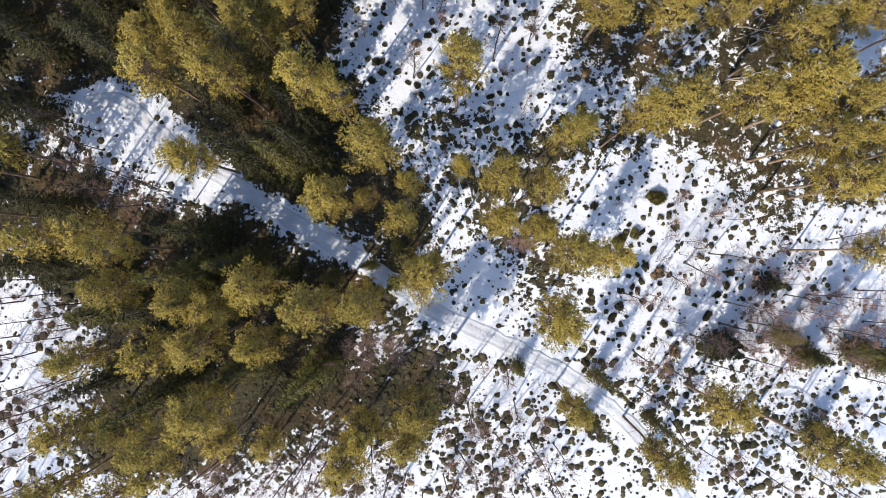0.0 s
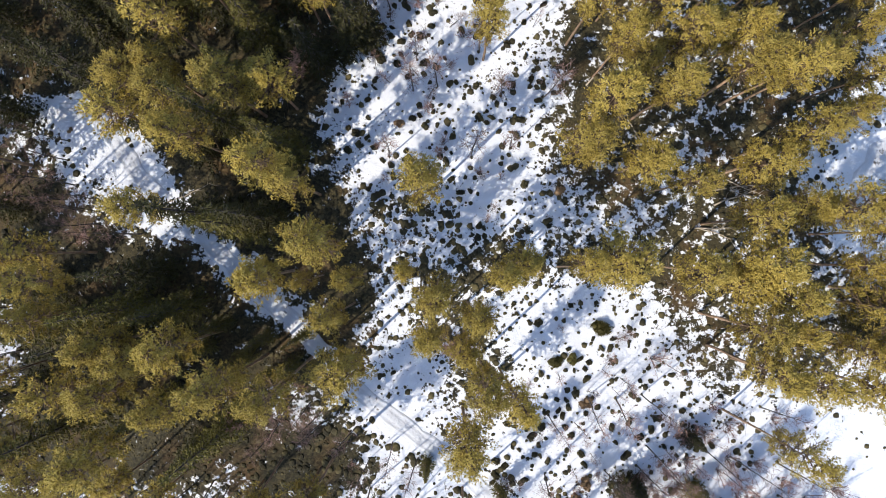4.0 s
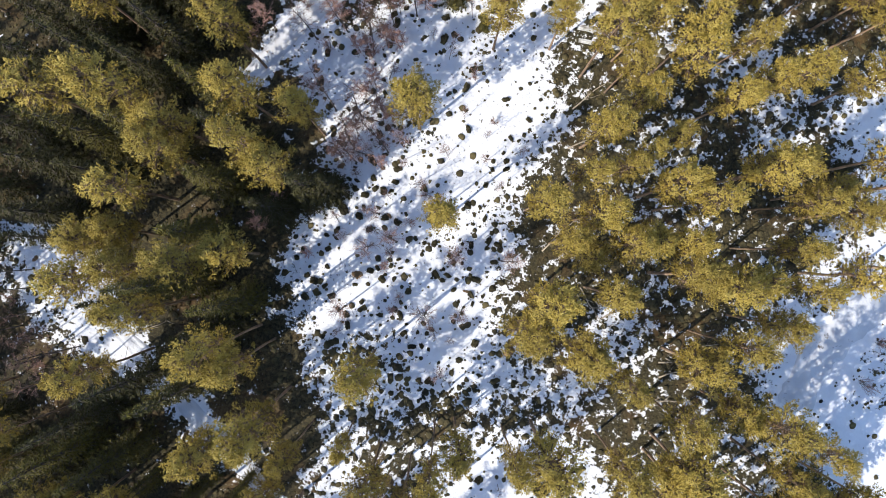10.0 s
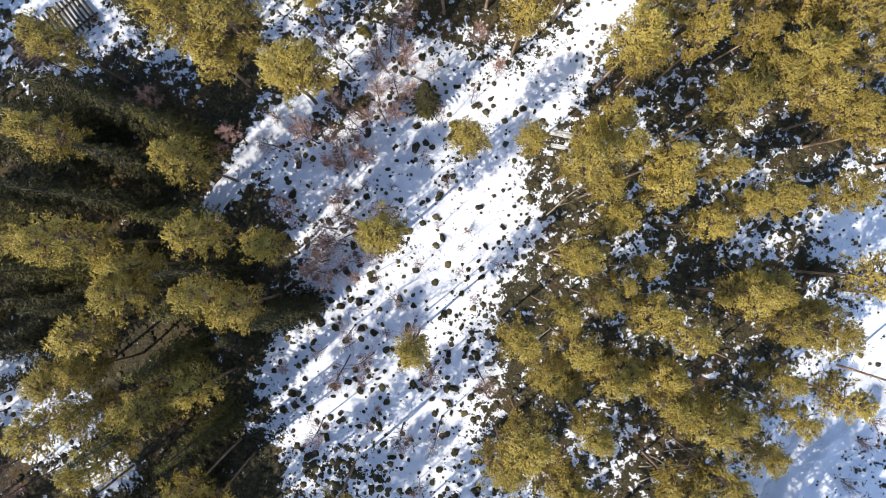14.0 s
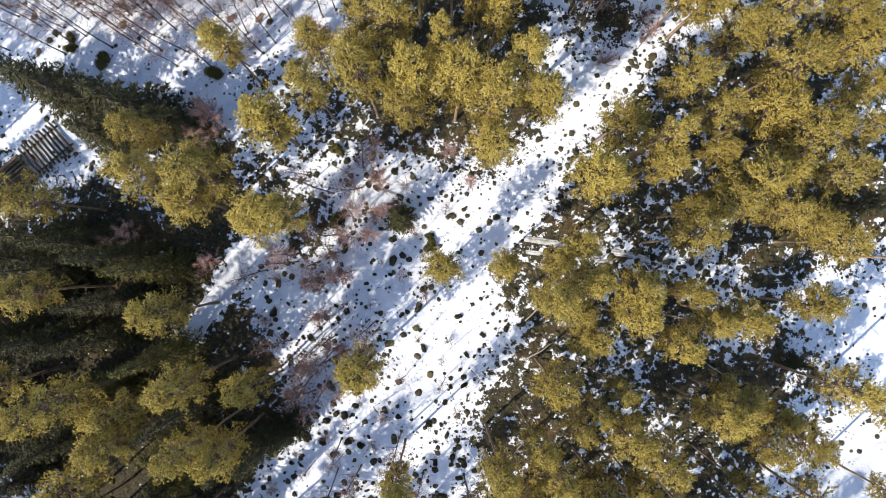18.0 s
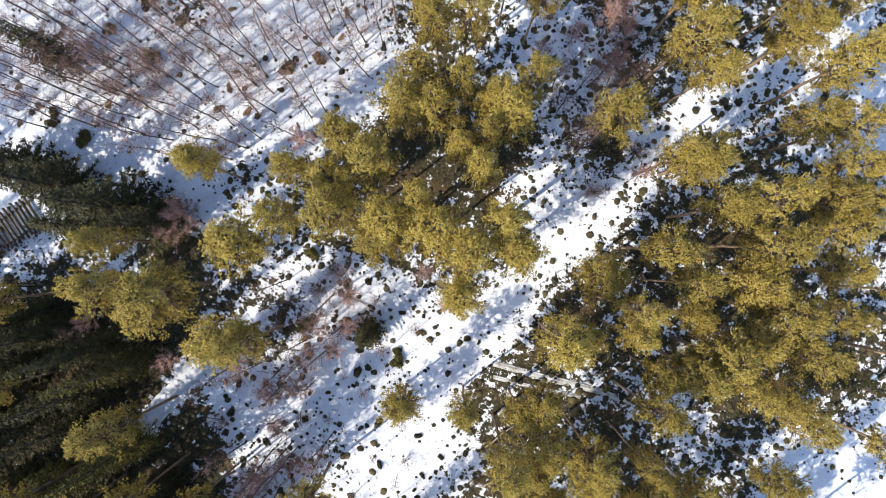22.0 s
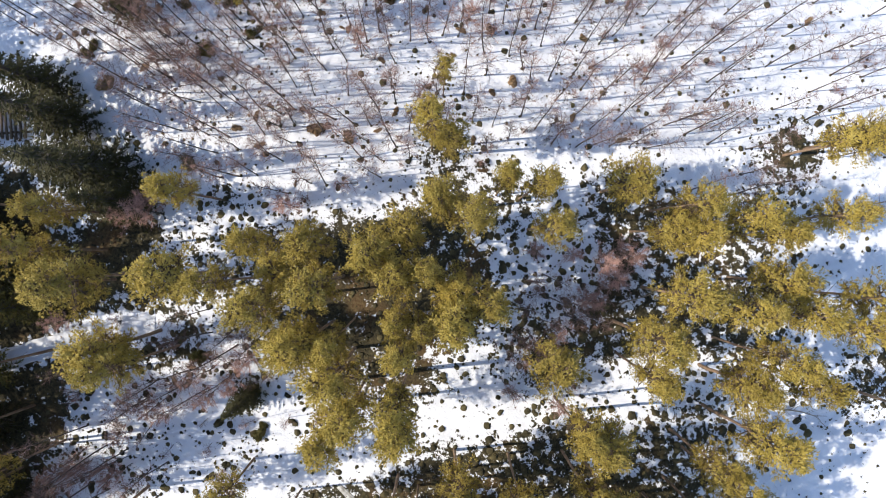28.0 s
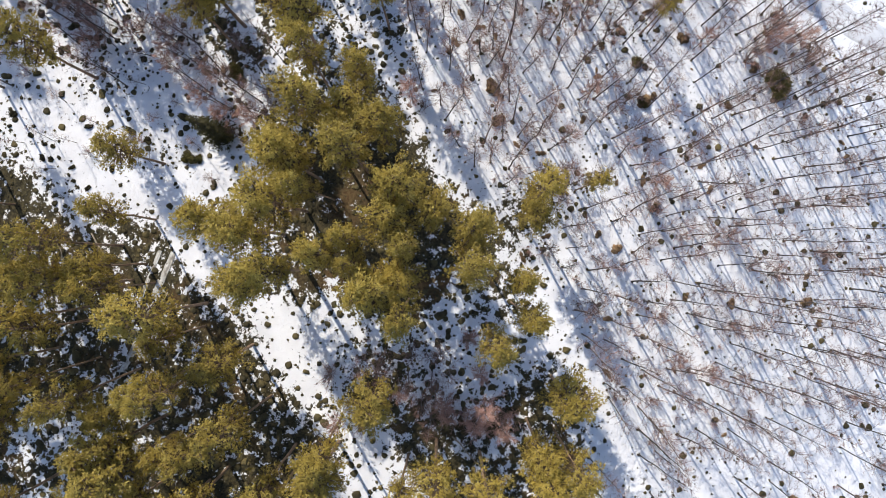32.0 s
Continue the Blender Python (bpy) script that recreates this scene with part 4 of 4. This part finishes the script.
def spruce_meshes(seed, needles=None):
    """A spruce 12 m tall, 2 m in radius at its foot, boughs in whorls."""
    rng = random.Random(seed)
    trunk, boughs, crown = Geo(), Geo(), Geo()
    trunk.tube([(0, 0, -0.2), (0, 0, 6), (0, 0, 11.9)], [0.17, 0.11, 0.01], 7)
    z = 0.7
    while z < 11.7:
        u = z / 12
        reach = 2.05 * (1 - u) ** 0.85 + 0.06
        count = max(5, int(11 * (1 - u)) + 2)
        for n in range(count):
            az = 2 * math.pi * (n + rng.random() * 0.8) / count
            r = reach * rng.uniform(0.72, 1.1)
            out = Vector((math.cos(az), math.sin(az), 0))
            side = Vector((-out.y, out.x, 0))
            a, tip = Vector((0, 0, z)), Vector((0, 0, z - 0.25 * r)) + out * r
            boughs.tube([a, tip], [0.025, 0.005], 3)
            for k in range(max(4, int(r * 9))):
                s = rng.uniform(0.12, 1.0)
                q = a.lerp(tip, s)
                for sign in (-1, 1):
                    d = out * 0.8 + side * sign * rng.uniform(0.5, 1.2) + Vector((0, 0, rng.uniform(-0.35, 0.25)))
                    crown.blade(q, d, rng.uniform(0.2, 0.42) * (1.15 - 0.5 * s), rng.uniform(0.07, 0.12), rng)
        z += 0.34 + 0.12 * rng.random()
    return trunk.mesh("spruce_trunk", M_GREYBARK, True), boughs.mesh("spruce_boughs", M_GREYBARK), crown.mesh("spruce_crown", needles or M_SPRUCE)


def birch_meshes(seed, twig_mat, twigs_each, spread, fine=1.0):
    """A leafless young birch 10 m tall: thin stem, rising branches, fine twigs."""
    rng = random.Random(seed)
    trunk, branches, twigs = Geo(), Geo(), Geo()
    lean = Vector((rng.uniform(-0.06, 0.06), rng.uniform(-0.06, 0.06), 0))
    axis = [Vector((rng.uniform(-0.045, 0.045) * (k > 0), rng.uniform(-0.045, 0.045) * (k > 0), 2.0 * k)) + lean * (2.0 * k) for k in range(6)]
    trunk.tube([axis[0] + Vector((0, 0, -0.2))] + axis, [0.07, 0.058, 0.05, 0.041, 0.031, 0.019, 0.006], 6)
    count = rng.randint(17, 23)
    for n in range(count):
        z = 2.6 + 7.0 * (n + rng.random()) / count
        k = min(4, int(z / 2))
        a = axis[k].lerp(axis[k + 1], z / 2 - k)
        az = n * 2.4 + rng.uniform(-0.6, 0.6)
        out = Vector((math.cos(az), math.sin(az), 0))
        r = spread * (1.25 - 0.10 * z) * rng.uniform(0.6, 1.15)
        pts = [a, a + out * r * 0.45 + Vector((0, 0, r * 0.45)), a + out * r * 0.95 + Vector((0, 0, r * 1.15))]
        branches.tube(pts, [0.016, 0.009, 0.003], 3)
        for _ in range(twigs_each):
            q = pts[0].lerp(pts[1], rng.uniform(0.4, 1)) if rng.random() < 0.35 else pts[1].lerp(pts[2], rng.random())
            d = (out * rng.uniform(0.2, 1) + Vector((rng.uniform(-0.8, 0.8), rng.uniform(-0.8, 0.8), rng.uniform(-0.2, 0.9)))).normalized()
            n1 = rng.uniform(0.3, 0.55)
            twigs.blade(q, d, n1, 0.02 * fine, rng)
            twigs.blade(q + d * n1 * 0.6, d + ball(rng) * 0.8, rng.uniform(0.2, 0.4), 0.015 * fine, rng)
    return trunk.mesh("birch_trunk", M_BIRCHBARK, True), branches.mesh("birch_branches", M_GREYBARK), twigs.mesh("birch_twigs", twig_mat)


def brush_mesh(seed, mat):
    """A leafless many-stemmed bush 2 m tall."""
    rng = random.Random(seed)
    stems, twigs = Geo(), Geo()
    for _ in range(16):
        az, lean = rng.uniform(0, 6.28), rng.uniform(0.1, 0.75)
        d = Vector((math.cos(az) * lean, math.sin(az) * lean, 1)).normalized()
        n = rng.uniform(1.3, 2.1)
        a = Vector((rng.uniform(-0.15, 0.15), rng.uniform(-0.15, 0.15), -0.05))
        stems.tube([a, a + d * n * 0.5, a + d * n + Vector((0, 0, 0.1))], [0.018, 0.012, 0.004], 3)
        for _ in range(16):
            q = a + d * n * rng.uniform(0.3, 1)
            e = (d + ball(rng) * 1.1).normalized()
            twigs.blade(q, e, rng.uniform(0.25, 0.5), 0.02, rng)
            twigs.blade(q + e * 0.15, e + ball(rng) * 0.8, rng.uniform(0.15, 0.3), 0.014, rng)
    return stems.mesh("bush_stems", M_GREYBARK), twigs.mesh("bush_twigs", mat)


def shrub_mesh(seed, mat, blades, name):
    """A dense dome of short shoots, 1 m across and 0.6 m high."""
    rng = random.Random(seed)
    g = Geo()
    lobes = [(Vector((rng.uniform(-0.25, 0.25), rng.uniform(-0.25, 0.25), rng.uniform(0.05, 0.2))), rng.uniform(0.22, 0.38)) for _ in range(5)]
    for c, r in lobes:
        g.lump(c.x, c.y, 0.0, r * 0.95, c.z + r * 0.7, rng, 7)
    for _ in range(blades):
        c, r = rng.choice(lobes)
        o = ball(rng)
        o.z = abs(o.z)
        q = c + Vector((o.x * r, o.y * r, o.z * r))
        g.blade(Vector((q.x, q.y, max(0.0, q.z - 0.05))), Vector((o.x, o.y, o.z + 0.35)) + ball(rng) * 0.6, rng.uniform(0.07, 0.15), rng.uniform(0.035, 0.06), rng)
    return g.mesh(name, mat)


def plant(name, parts, x, y, turn, wide, tall, label, category, group, lean=(0.0, 0.0)):
    """Puts up one plant: an Empty at its foot with its parts."""
    foot = new(name)
    foot.empty_display_size = 0.3
    foot.matrix_world = pose(x, y, land(x, y), lean[0], lean[1], turn) @ Matrix.Diagonal((wide, wide, tall, 1))
    for part_name, mesh in parts:
        ob = part(part_name, mesh, foot)
        if part_name in ("branchwork", "twigwork"):
            ob["kind"] = "stuff"
    return tagged(foot, label, category, group)


pine_kinds = [list(zip(("trunk", "branchwork", "crown"), pine_meshes(seed))) for seed in range(11, 18)]
rng = random.Random(21)
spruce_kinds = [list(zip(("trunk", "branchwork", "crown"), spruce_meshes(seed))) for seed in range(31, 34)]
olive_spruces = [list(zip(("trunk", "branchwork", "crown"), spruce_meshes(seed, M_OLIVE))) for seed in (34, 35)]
for n, (x, y, h, r) in enumerate(PINES[:OWN_PINES]):
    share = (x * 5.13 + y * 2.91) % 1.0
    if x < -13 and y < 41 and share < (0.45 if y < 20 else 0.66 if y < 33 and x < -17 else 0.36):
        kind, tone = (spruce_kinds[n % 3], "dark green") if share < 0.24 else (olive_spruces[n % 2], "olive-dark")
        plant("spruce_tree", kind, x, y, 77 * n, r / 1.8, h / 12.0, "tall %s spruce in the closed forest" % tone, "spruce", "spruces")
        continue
    plant("pine_tree", pine_kinds[n % len(pine_kinds)], x, y, rng.uniform(0, 360), r / 2.0, h / 15.0,
          "tall Scots pine with sunlit olive-gold needle crown" if r > 1.3 else "slender young Scots pine with a small golden crown",
          "pine", "pines of the forest", (rng.uniform(-1.5, 1.5), rng.uniform(-1.5, 1.5)))


def joined_wood(name, kinds, spots, label, category):
    """The rest of a wood as one mesh."""
    co, loops, starts, mats, slots = [], [], [], [], []
    base = corner = 0
    for n, (x, y, h, r) in enumerate(spots):
        place = np.array(pose(x, y, land(x, y), 0, 0, rng.uniform(0, 360)) @ Matrix.Diagonal((r / 2.0, r / 2.0, h / 15.0, 1)))
        for _, me in kinds[n % len(kinds)]:
            v = np.empty(len(me.vertices) * 3)
            me.vertices.foreach_get("co", v)
            co.append(v.reshape(-1, 3) @ place[:3, :3].T + place[:3, 3])
            q = np.empty(len(me.loops), int)
            me.loops.foreach_get("vertex_index", q)
            loops.append(q + base)
            first = np.empty(len(me.polygons), int)
            me.polygons.foreach_get("loop_start", first)
            starts.append(first + corner)
            if me.materials[0] not in slots:
                slots.append(me.materials[0])
            mats.append(np.full(len(first), slots.index(me.materials[0])))
            base += len(me.vertices)
            corner += len(q)
    out = bpy.data.meshes.new(name)
    out.vertices.add(base)
    out.loops.add(corner)
    out.polygons.add(sum(len(a) for a in starts))
    out.vertices.foreach_set("co", np.concatenate(co).ravel())
    out.loops.foreach_set("vertex_index", np.concatenate(loops))
    out.polygons.foreach_set("loop_start", np.concatenate(starts))
    for slot in slots:
        out.materials.append(slot)
    out.polygons.foreach_set("material_index", np.concatenate(mats))
    out.update(calc_edges=True)
    return tagged(new(name, out), label, category, kind="stuff")


rest = PINES[OWN_PINES:]
light_pines = [list(zip(("trunk", "branchwork", "crown"), pine_meshes(seed, 9, 1.5))) for seed in (18, 19, 20)]
joined_wood("pine_wood", light_pines, [q for q in rest if not dark_stand_in(*q)], "stand of Scots pines behind the clearing, some unseen for shade", "forest")
joined_wood("spruce_wood", spruce_kinds, [(x, y, h * 1.2, r) for x, y, h, r in rest if dark_stand_in(x, y, h, r)], "dark spruces among the pines, mostly deepening the shaded west", "forest")
for n, (x, y, h, r) in enumerate(SPRUCES):
    plant("spruce_tree", spruce_kinds[n % 3], x, y, 77 * n, r / 2.0, h / 12.0, "dark green spruce with dense whorled boughs" if h > 7 else "small dark green spruce standing in the snow", "spruce", "spruces")

for n, (x, y, h, r) in enumerate(SLENDER):
    plant("spruce_tree", olive_spruces[n % 2], x, y, 101 * n, r / 2.0, h / 12.0, "slender olive-brown young spruce in thin snow" if r < 1 else "low bushy olive young pine of spruce mesh in the snow", "spruce", "spruces")

birch_kinds = [list(zip(("trunk", "branchwork", "twigwork"), birch_meshes(seed, M_TWIG, 13, 1.15))) for seed in range(41, 47)]
red_kinds = [list(zip(("trunk", "branchwork", "twigwork"), birch_meshes(seed, M_REDTWIG, 44, 1.9, 1.8))) for seed in range(51, 54)]
rng = random.Random(5)


birch_spots = []
for ring, want, gap in BIRCH_WOODS:
    x0, x1 = min(p[0] for p in ring), max(p[0] for p in ring)
    y0, y1 = min(p[1] for p in ring), max(p[1] for p in ring)
    got = tries = 0
    while got < want and tries < want * 60:
        tries += 1
        x, y = rng.uniform(x0, x1), rng.uniform(y0, y1)
        if not inside(x, y, ring) or canopy(x, y) > 0.9 or road_near(x, y) < 0.5:
            continue
        if any((x - a) ** 2 + (y - b) ** 2 < gap * gap for a, b in birch_spots):
            continue
        birch_spots.append((x, y))
        got += 1
birch_spots.sort(key=lambda p: near_line(p[0], p[1], [(-2, 0), (-4, 68)]))
OWN_BIRCHES = 290
joined_wood("birch_wood", birch_kinds, [(x, y, rng.uniform(9.5, 16.0), rng.uniform(1.6, 2.4)) for x, y in birch_spots[OWN_BIRCHES:]], "thicket of slender leafless birches in snow", "birch wood")
for n, (x, y) in enumerate(birch_spots[:OWN_BIRCHES]):
    tall = rng.uniform(0.65, 1.1)
    plant("birch_tree", birch_kinds[n % 6], x, y, rng.uniform(0, 360), rng.uniform(0.8, 1.2), tall, "slender leafless birch with fine brown twigs in snow", "birch", "bare birches", (rng.uniform(-5, 5), rng.uniform(-5, 5)))
for n, (x, y, h) in enumerate(RED_TREES):
    plant("alder_tree", red_kinds[n % 3], x, y, 40 * n, h / 8.0, h / 10.0, "leafless broadleaf sapling with dense reddish twigs", "alder", "reddish bare saplings", (rng.uniform(-4, 4), rng.uniform(-4, 4)))
brush_kinds = [list(zip(("branchwork", "twigwork"), brush_mesh(seed, M_REDTWIG))) for seed in (61, 62)]
for n, (x, y, s) in enumerate(BRUSH):
    plant("willow_bush", brush_kinds[n % 2], x, y, 50 * n, s, s, "leafless reddish willow bush rising from snow", "bush", "bare bushes")

for n in range(150):
    x, y = birch_spots[(n * 37) % len(birch_spots)]
    x, y, s = x + rng.uniform(-1.5, 1.5), y + rng.uniform(-1.5, 1.5), rng.uniform(0.35, 0.95)
    plant("willow_bush", brush_kinds[n % 2], x, y, 50 * n, s, s, "small leafless reddish bush among birches", "bush", "bare bushes")

saplings = tries = 0
while saplings < 64 and tries < 4000:
    tries += 1
    x, y = rng.uniform(-16, 26), rng.uniform(-12, 76)
    if any(inside(x, y, ring) for ring in OPEN_SNOW) and road_near(x, y) > 0.4 and canopy(x, y) < 0.4:
        plant("birch_sapling", birch_kinds[saplings % 6], x, y, rng.uniform(0, 360), rng.uniform(0.4, 0.65), rng.uniform(0.26, 0.48), "thin leafless birch sapling in open snow", "sapling", "bare saplings", (rng.uniform(-9, 9), rng.uniform(-9, 9)))
        saplings += 1

# ---- shrubs and tufts ----
shrub_kinds = [shrub_mesh(seed, M_JUNIPER, 900, "juniper") for seed in range(71, 75)]
for n, (x, y, s) in enumerate(JUNIPERS):
    ob = new("juniper_bush", shrub_kinds[n % 4])
    ob.matrix_world = pose(x, y, land(x, y) - 0.02, 0, 0, 61 * n) @ Matrix.Diagonal((s, s, s * 1.1, 1))
    tagged(ob, "low olive-green juniper bush poking out of snow", "bush", "junipers")
sedge_kinds = [shrub_mesh(seed, M_SEDGE, 500, "sedge") for seed in (75, 76)]
for n, (x, y, s) in enumerate(SEDGES):
    ob = new("grass_tussock", sedge_kinds[n % 2])
    ob.matrix_world = pose(x, y, land(x, y) - 0.02, 0, 0, 53 * n) @ Matrix.Diagonal((s, s, s, 1))
    tagged(ob, "tan dry grass tussock standing in snow", "grass tussock", "grass tussocks")
rng = random.Random(33)
for n in range(110):
    x, y = birch_spots[(n * 53 + 11) % len(birch_spots)]
    x, y, s = x + rng.uniform(-1.6, 1.6), y + rng.uniform(-1.6, 1.6), rng.uniform(0.35, 0.9)
    ob = new("grass_tussock", sedge_kinds[n % 2])
    ob.matrix_world = pose(x, y, land(x, y) - 0.04, 0, 0, rng.uniform(0, 360)) @ Matrix.Diagonal((s * rng.uniform(0.6, 1.0), s * rng.uniform(0.9, 1.3), s * 0.6, 1))
    tagged(ob, "low tan-brown withered grass clump among birches", "grass tussock", "grass tussocks")
heath_kinds = [shrub_mesh(seed, M_HEATH, 260, "heather_clump") for seed in range(81, 87)]
rng = random.Random(9)
clumps, clump_spots = 0, []
tries = 0
while clumps < 290 and tries < 20000:
    tries += 1
    x, y = rng.uniform(-16, 26), rng.uniform(-12, 76)
    if not any(inside(x, y, ring) for ring in OPEN_SNOW) or road_near(x, y) < 0.2 or canopy(x, y) > 0.5:
        continue
    if noise.noise((x * 0.12, y * 0.12, 4.0)) + rng.uniform(-0.5, 0.5) < -0.15:
        continue
    s = 0.40 + 0.5 * rng.random() ** 2
    if any((x - a) ** 2 + (y - b) ** 2 < 0.36 for a, b in clump_spots):
        continue
    if (near_line(x, y, SNOW_LANE) < 2.6 or y > 56) and rng.random() < 0.7:
        continue
    clump_spots.append((x, y))
    ob = new("heather_clump", rng.choice(heath_kinds))
    ob.matrix_world = pose(x, y, land(x, y) - 0.03, 0, 0, rng.uniform(0, 360)) @ Matrix.Diagonal((s * rng.uniform(0.65, 1.0), s * rng.uniform(0.95, 1.35), s, 1))
    tagged(ob, "dark brown heather clump melted out of the snow", "shrub", "heather clumps in the clearing")
    clumps += 1


def tuft_stuff():
    """Countless small tufts of heather and bilberry, thick where the snow is thin."""
    rng = random.Random(12)
    g = Geo()

    def tuft(x, y, s):
        z = land(x, y)
        g.lump(x, y, z - 0.02, s, s * rng.uniform(0.45, 0.8), rng, 6 if s > 0.14 else 5)
        for _ in range(3 if s < 0.16 else 7):
            az, r = rng.uniform(0, 6.28), rng.uniform(0.3, 1.0) * s
            d = Vector((math.cos(az) * 0.9, math.sin(az) * 0.9, rng.uniform(0.35, 1.2)))
            g.blade(Vector((x + math.cos(az) * r, y + math.sin(az) * r, z)), d, rng.uniform(0.08, 0.17), rng.uniform(0.035, 0.07), rng)

    specks = 0
    while specks < 13500:
        x, y = (rng.uniform(-40, 34), rng.uniform(-22, 100)) if specks < 9000 else (rng.uniform(-44, -4), rng.uniform(54, 104))
        if road_near(x, y) > 0.1 and rng.random() < 0.35 + 0.9 * noise.noise((x * 0.35, y * 0.35, 9.0)) + 0.5 * noise.noise((x * 0.08, y * 0.08, 1.0)):
            az = rng.uniform(0, 6.28)
            for _ in range(3):
                az += 2.1
                g.blade(Vector((x, y, land(x, y) - 0.01)), Vector((math.cos(az), math.sin(az), rng.uniform(0.1, 0.7))), rng.uniform(0.05, 0.15), rng.uniform(0.05, 0.11), rng, Vector((0, 0, 1)))
            specks += 1
    for x, y in birch_spots:
        tuft(x + rng.uniform(-0.1, 0.1), y + rng.uniform(-0.1, 0.1), rng.uniform(0.08, 0.19))
    made = 0
    while made < 600:
        x, y = rng.uniform(-20, 36), rng.uniform(-22, 80)
        if any(inside(x, y, ring) for ring in OPEN_SNOW) and road_near(x, y) > 0.2 and rng.random() < 0.6 + noise.noise((x * 0.2, y * 0.2, 6.0)):
            tuft(x, y, 0.13 + 0.24 * rng.random() ** 2)
            made += 1
    for ring, want in TUFTY:
        x0, x1 = min(p[0] for p in ring), max(p[0] for p in ring)
        y0, y1 = min(p[1] for p in ring), max(p[1] for p in ring)
        made = 0
        while made < want:
            x, y = rng.uniform(x0, x1), rng.uniform(y0, y1)
            if inside(x, y, ring) and road_near(x, y) > 0.3 and rng.random() < 0.55 + noise.noise((x * 0.3, y * 0.3, 6.0)):
                tuft(x, y, 0.14 + 0.3 * rng.random() ** 1.7)
                made += 1
    made = 0
    while made < 23000:
        x, y = rng.uniform(-52, 50), rng.uniform(-28, 114)
        if road_near(x, y) < 0.1:
            continue
        c = min(1.0, canopy(x, y) * 1.4)
        if near_line(x, y, GLADE_LINE) < 2.4 and rng.random() < 0.8:
            continue
        if near_line(x, y, SNOW_LANE) < 2.6 and rng.random() < 0.6:
            continue
        patch = 0.5 + noise.noise((x * 0.16, y * 0.16, 8.0)) + 0.5 * noise.noise((x * 0.5, y * 0.5, 2.0))
        wild = 0.45 if any(inside(x, y, ring) for ring in BROWN_FLOOR + MIXED_FLOOR) else 0.0
        if rng.random() > 0.10 + 0.6 * c + 0.5 * max(0.0, patch - 0.5) + wild:
            continue
        made += 1
        s = rng.uniform(0.07, 0.17) * (2.1 if rng.random() < 0.22 else 1.0)
        tuft(x, y, s)
    ob = new("heather_tufts", g.mesh("heather_tufts", M_TUFT))
    return tagged(ob, "small dark heather and bilberry tufts scattered through snow", "undergrowth", kind="stuff")


tuft_stuff()


# ---- fallen branches ----
M_DEADWOOD = material("dead_wood", [(0.30, 0.24, 0.17), (0.52, 0.44, 0.33)], 0.85, 3, 30, 0.4, 0.2)


def deadfall_mesh(seed):
    """A fallen leafless stem 4 m long with broken side branches."""
    rng = random.Random(seed)
    g = Geo()
    pts = [Vector((k * 0.8 - 2.0, rng.uniform(-0.1, 0.1), 0.10 + 0.05 * k + rng.uniform(-0.02, 0.02))) for k in range(6)]
    g.tube(pts, [0.065, 0.058, 0.05, 0.04, 0.028, 0.012], 6, True)
    for k in range(9):
        a = pts[1 + k % 4].lerp(pts[2 + k % 4], rng.random())
        d = Vector((rng.uniform(0.3, 1.0), rng.choice((-1, 1)) * rng.uniform(0.4, 1.0), rng.uniform(0.0, 0.6))).normalized()
        n = rng.uniform(0.4, 1.1)
        g.tube([a, a + d * n * 0.6, a + (d + Vector((0.2, 0, 0.1))) * n], [0.02, 0.014, 0.005], 4)
    return g.mesh("fallen_branch", M_DEADWOOD, True)


deadfall_kinds = [deadfall_mesh(seed) for seed in (101, 102, 103)]
for n, (x, y, turn, s) in enumerate(DEADFALLS):
    ob = new("fallen_branch", deadfall_kinds[n % 3])
    ob.matrix_world = pose(x, y, land(x, y) - 0.06, 0, 0, turn) @ Matrix.Diagonal((s, s, s, 1))
    tagged(ob, "pale weathered fallen branch lying on the forest floor", "branch", "fallen branches")


# ---- log pile ----
def log_mesh(seed, length, radius):
    rng = random.Random(seed)
    g = Geo()
    pts = [(length * (k / 5 - 0.5), rng.uniform(-0.02, 0.02), rng.uniform(-0.01, 0.01)) for k in range(6)]
    g.tube(pts, [radius * rng.uniform(0.92, 1.05) for _ in range(6)], 9, True)
    me = g.mesh("log", M_LOG, False)
    me.materials.append(M_ENDGRAIN)
    for p in me.polygons:
        if len(p.vertices) > 4:
            p.material_index = 1
    return me


def log_pile(x, y, along, count, length, radius, layers, label):
    """Logs side by side on two bearers; 'along' is the heading of the row in degrees."""
    pile = new("log_pile")
    pile.matrix_world = pose(x, y, land(x, y) + 0.02, 0, 0, along)
    kinds = [log_mesh(seed, length, radius) for seed in (91, 92, 93)]
    bearer = log_mesh(94, count * radius * (2.3 if layers > 1 else 3.8) + 0.4, 0.09)
    for side in (-0.32, 0.32):
        ob = part("bearer", bearer, pile)
        ob.matrix_local = pose(0, side * length, 0.09)
    rng = random.Random(3)
    for layer in range(layers):
        for n in range(count - layer):
            ob = part("log", kinds[n % 3], pile)
            ob.matrix_local = pose((n - (count - layer - 1) / 2) * radius * (2.5 if layers > 1 else 3.9), rng.uniform(-0.12, 0.12), 0.19 + radius + layer * radius * 1.8, rng.uniform(0, 360), 0, 90 + rng.uniform(-1.5, 1.5))
    return tagged(pile, label, "log pile", "log piles")


for pile in LOG_PILES:
    log_pile(*pile)
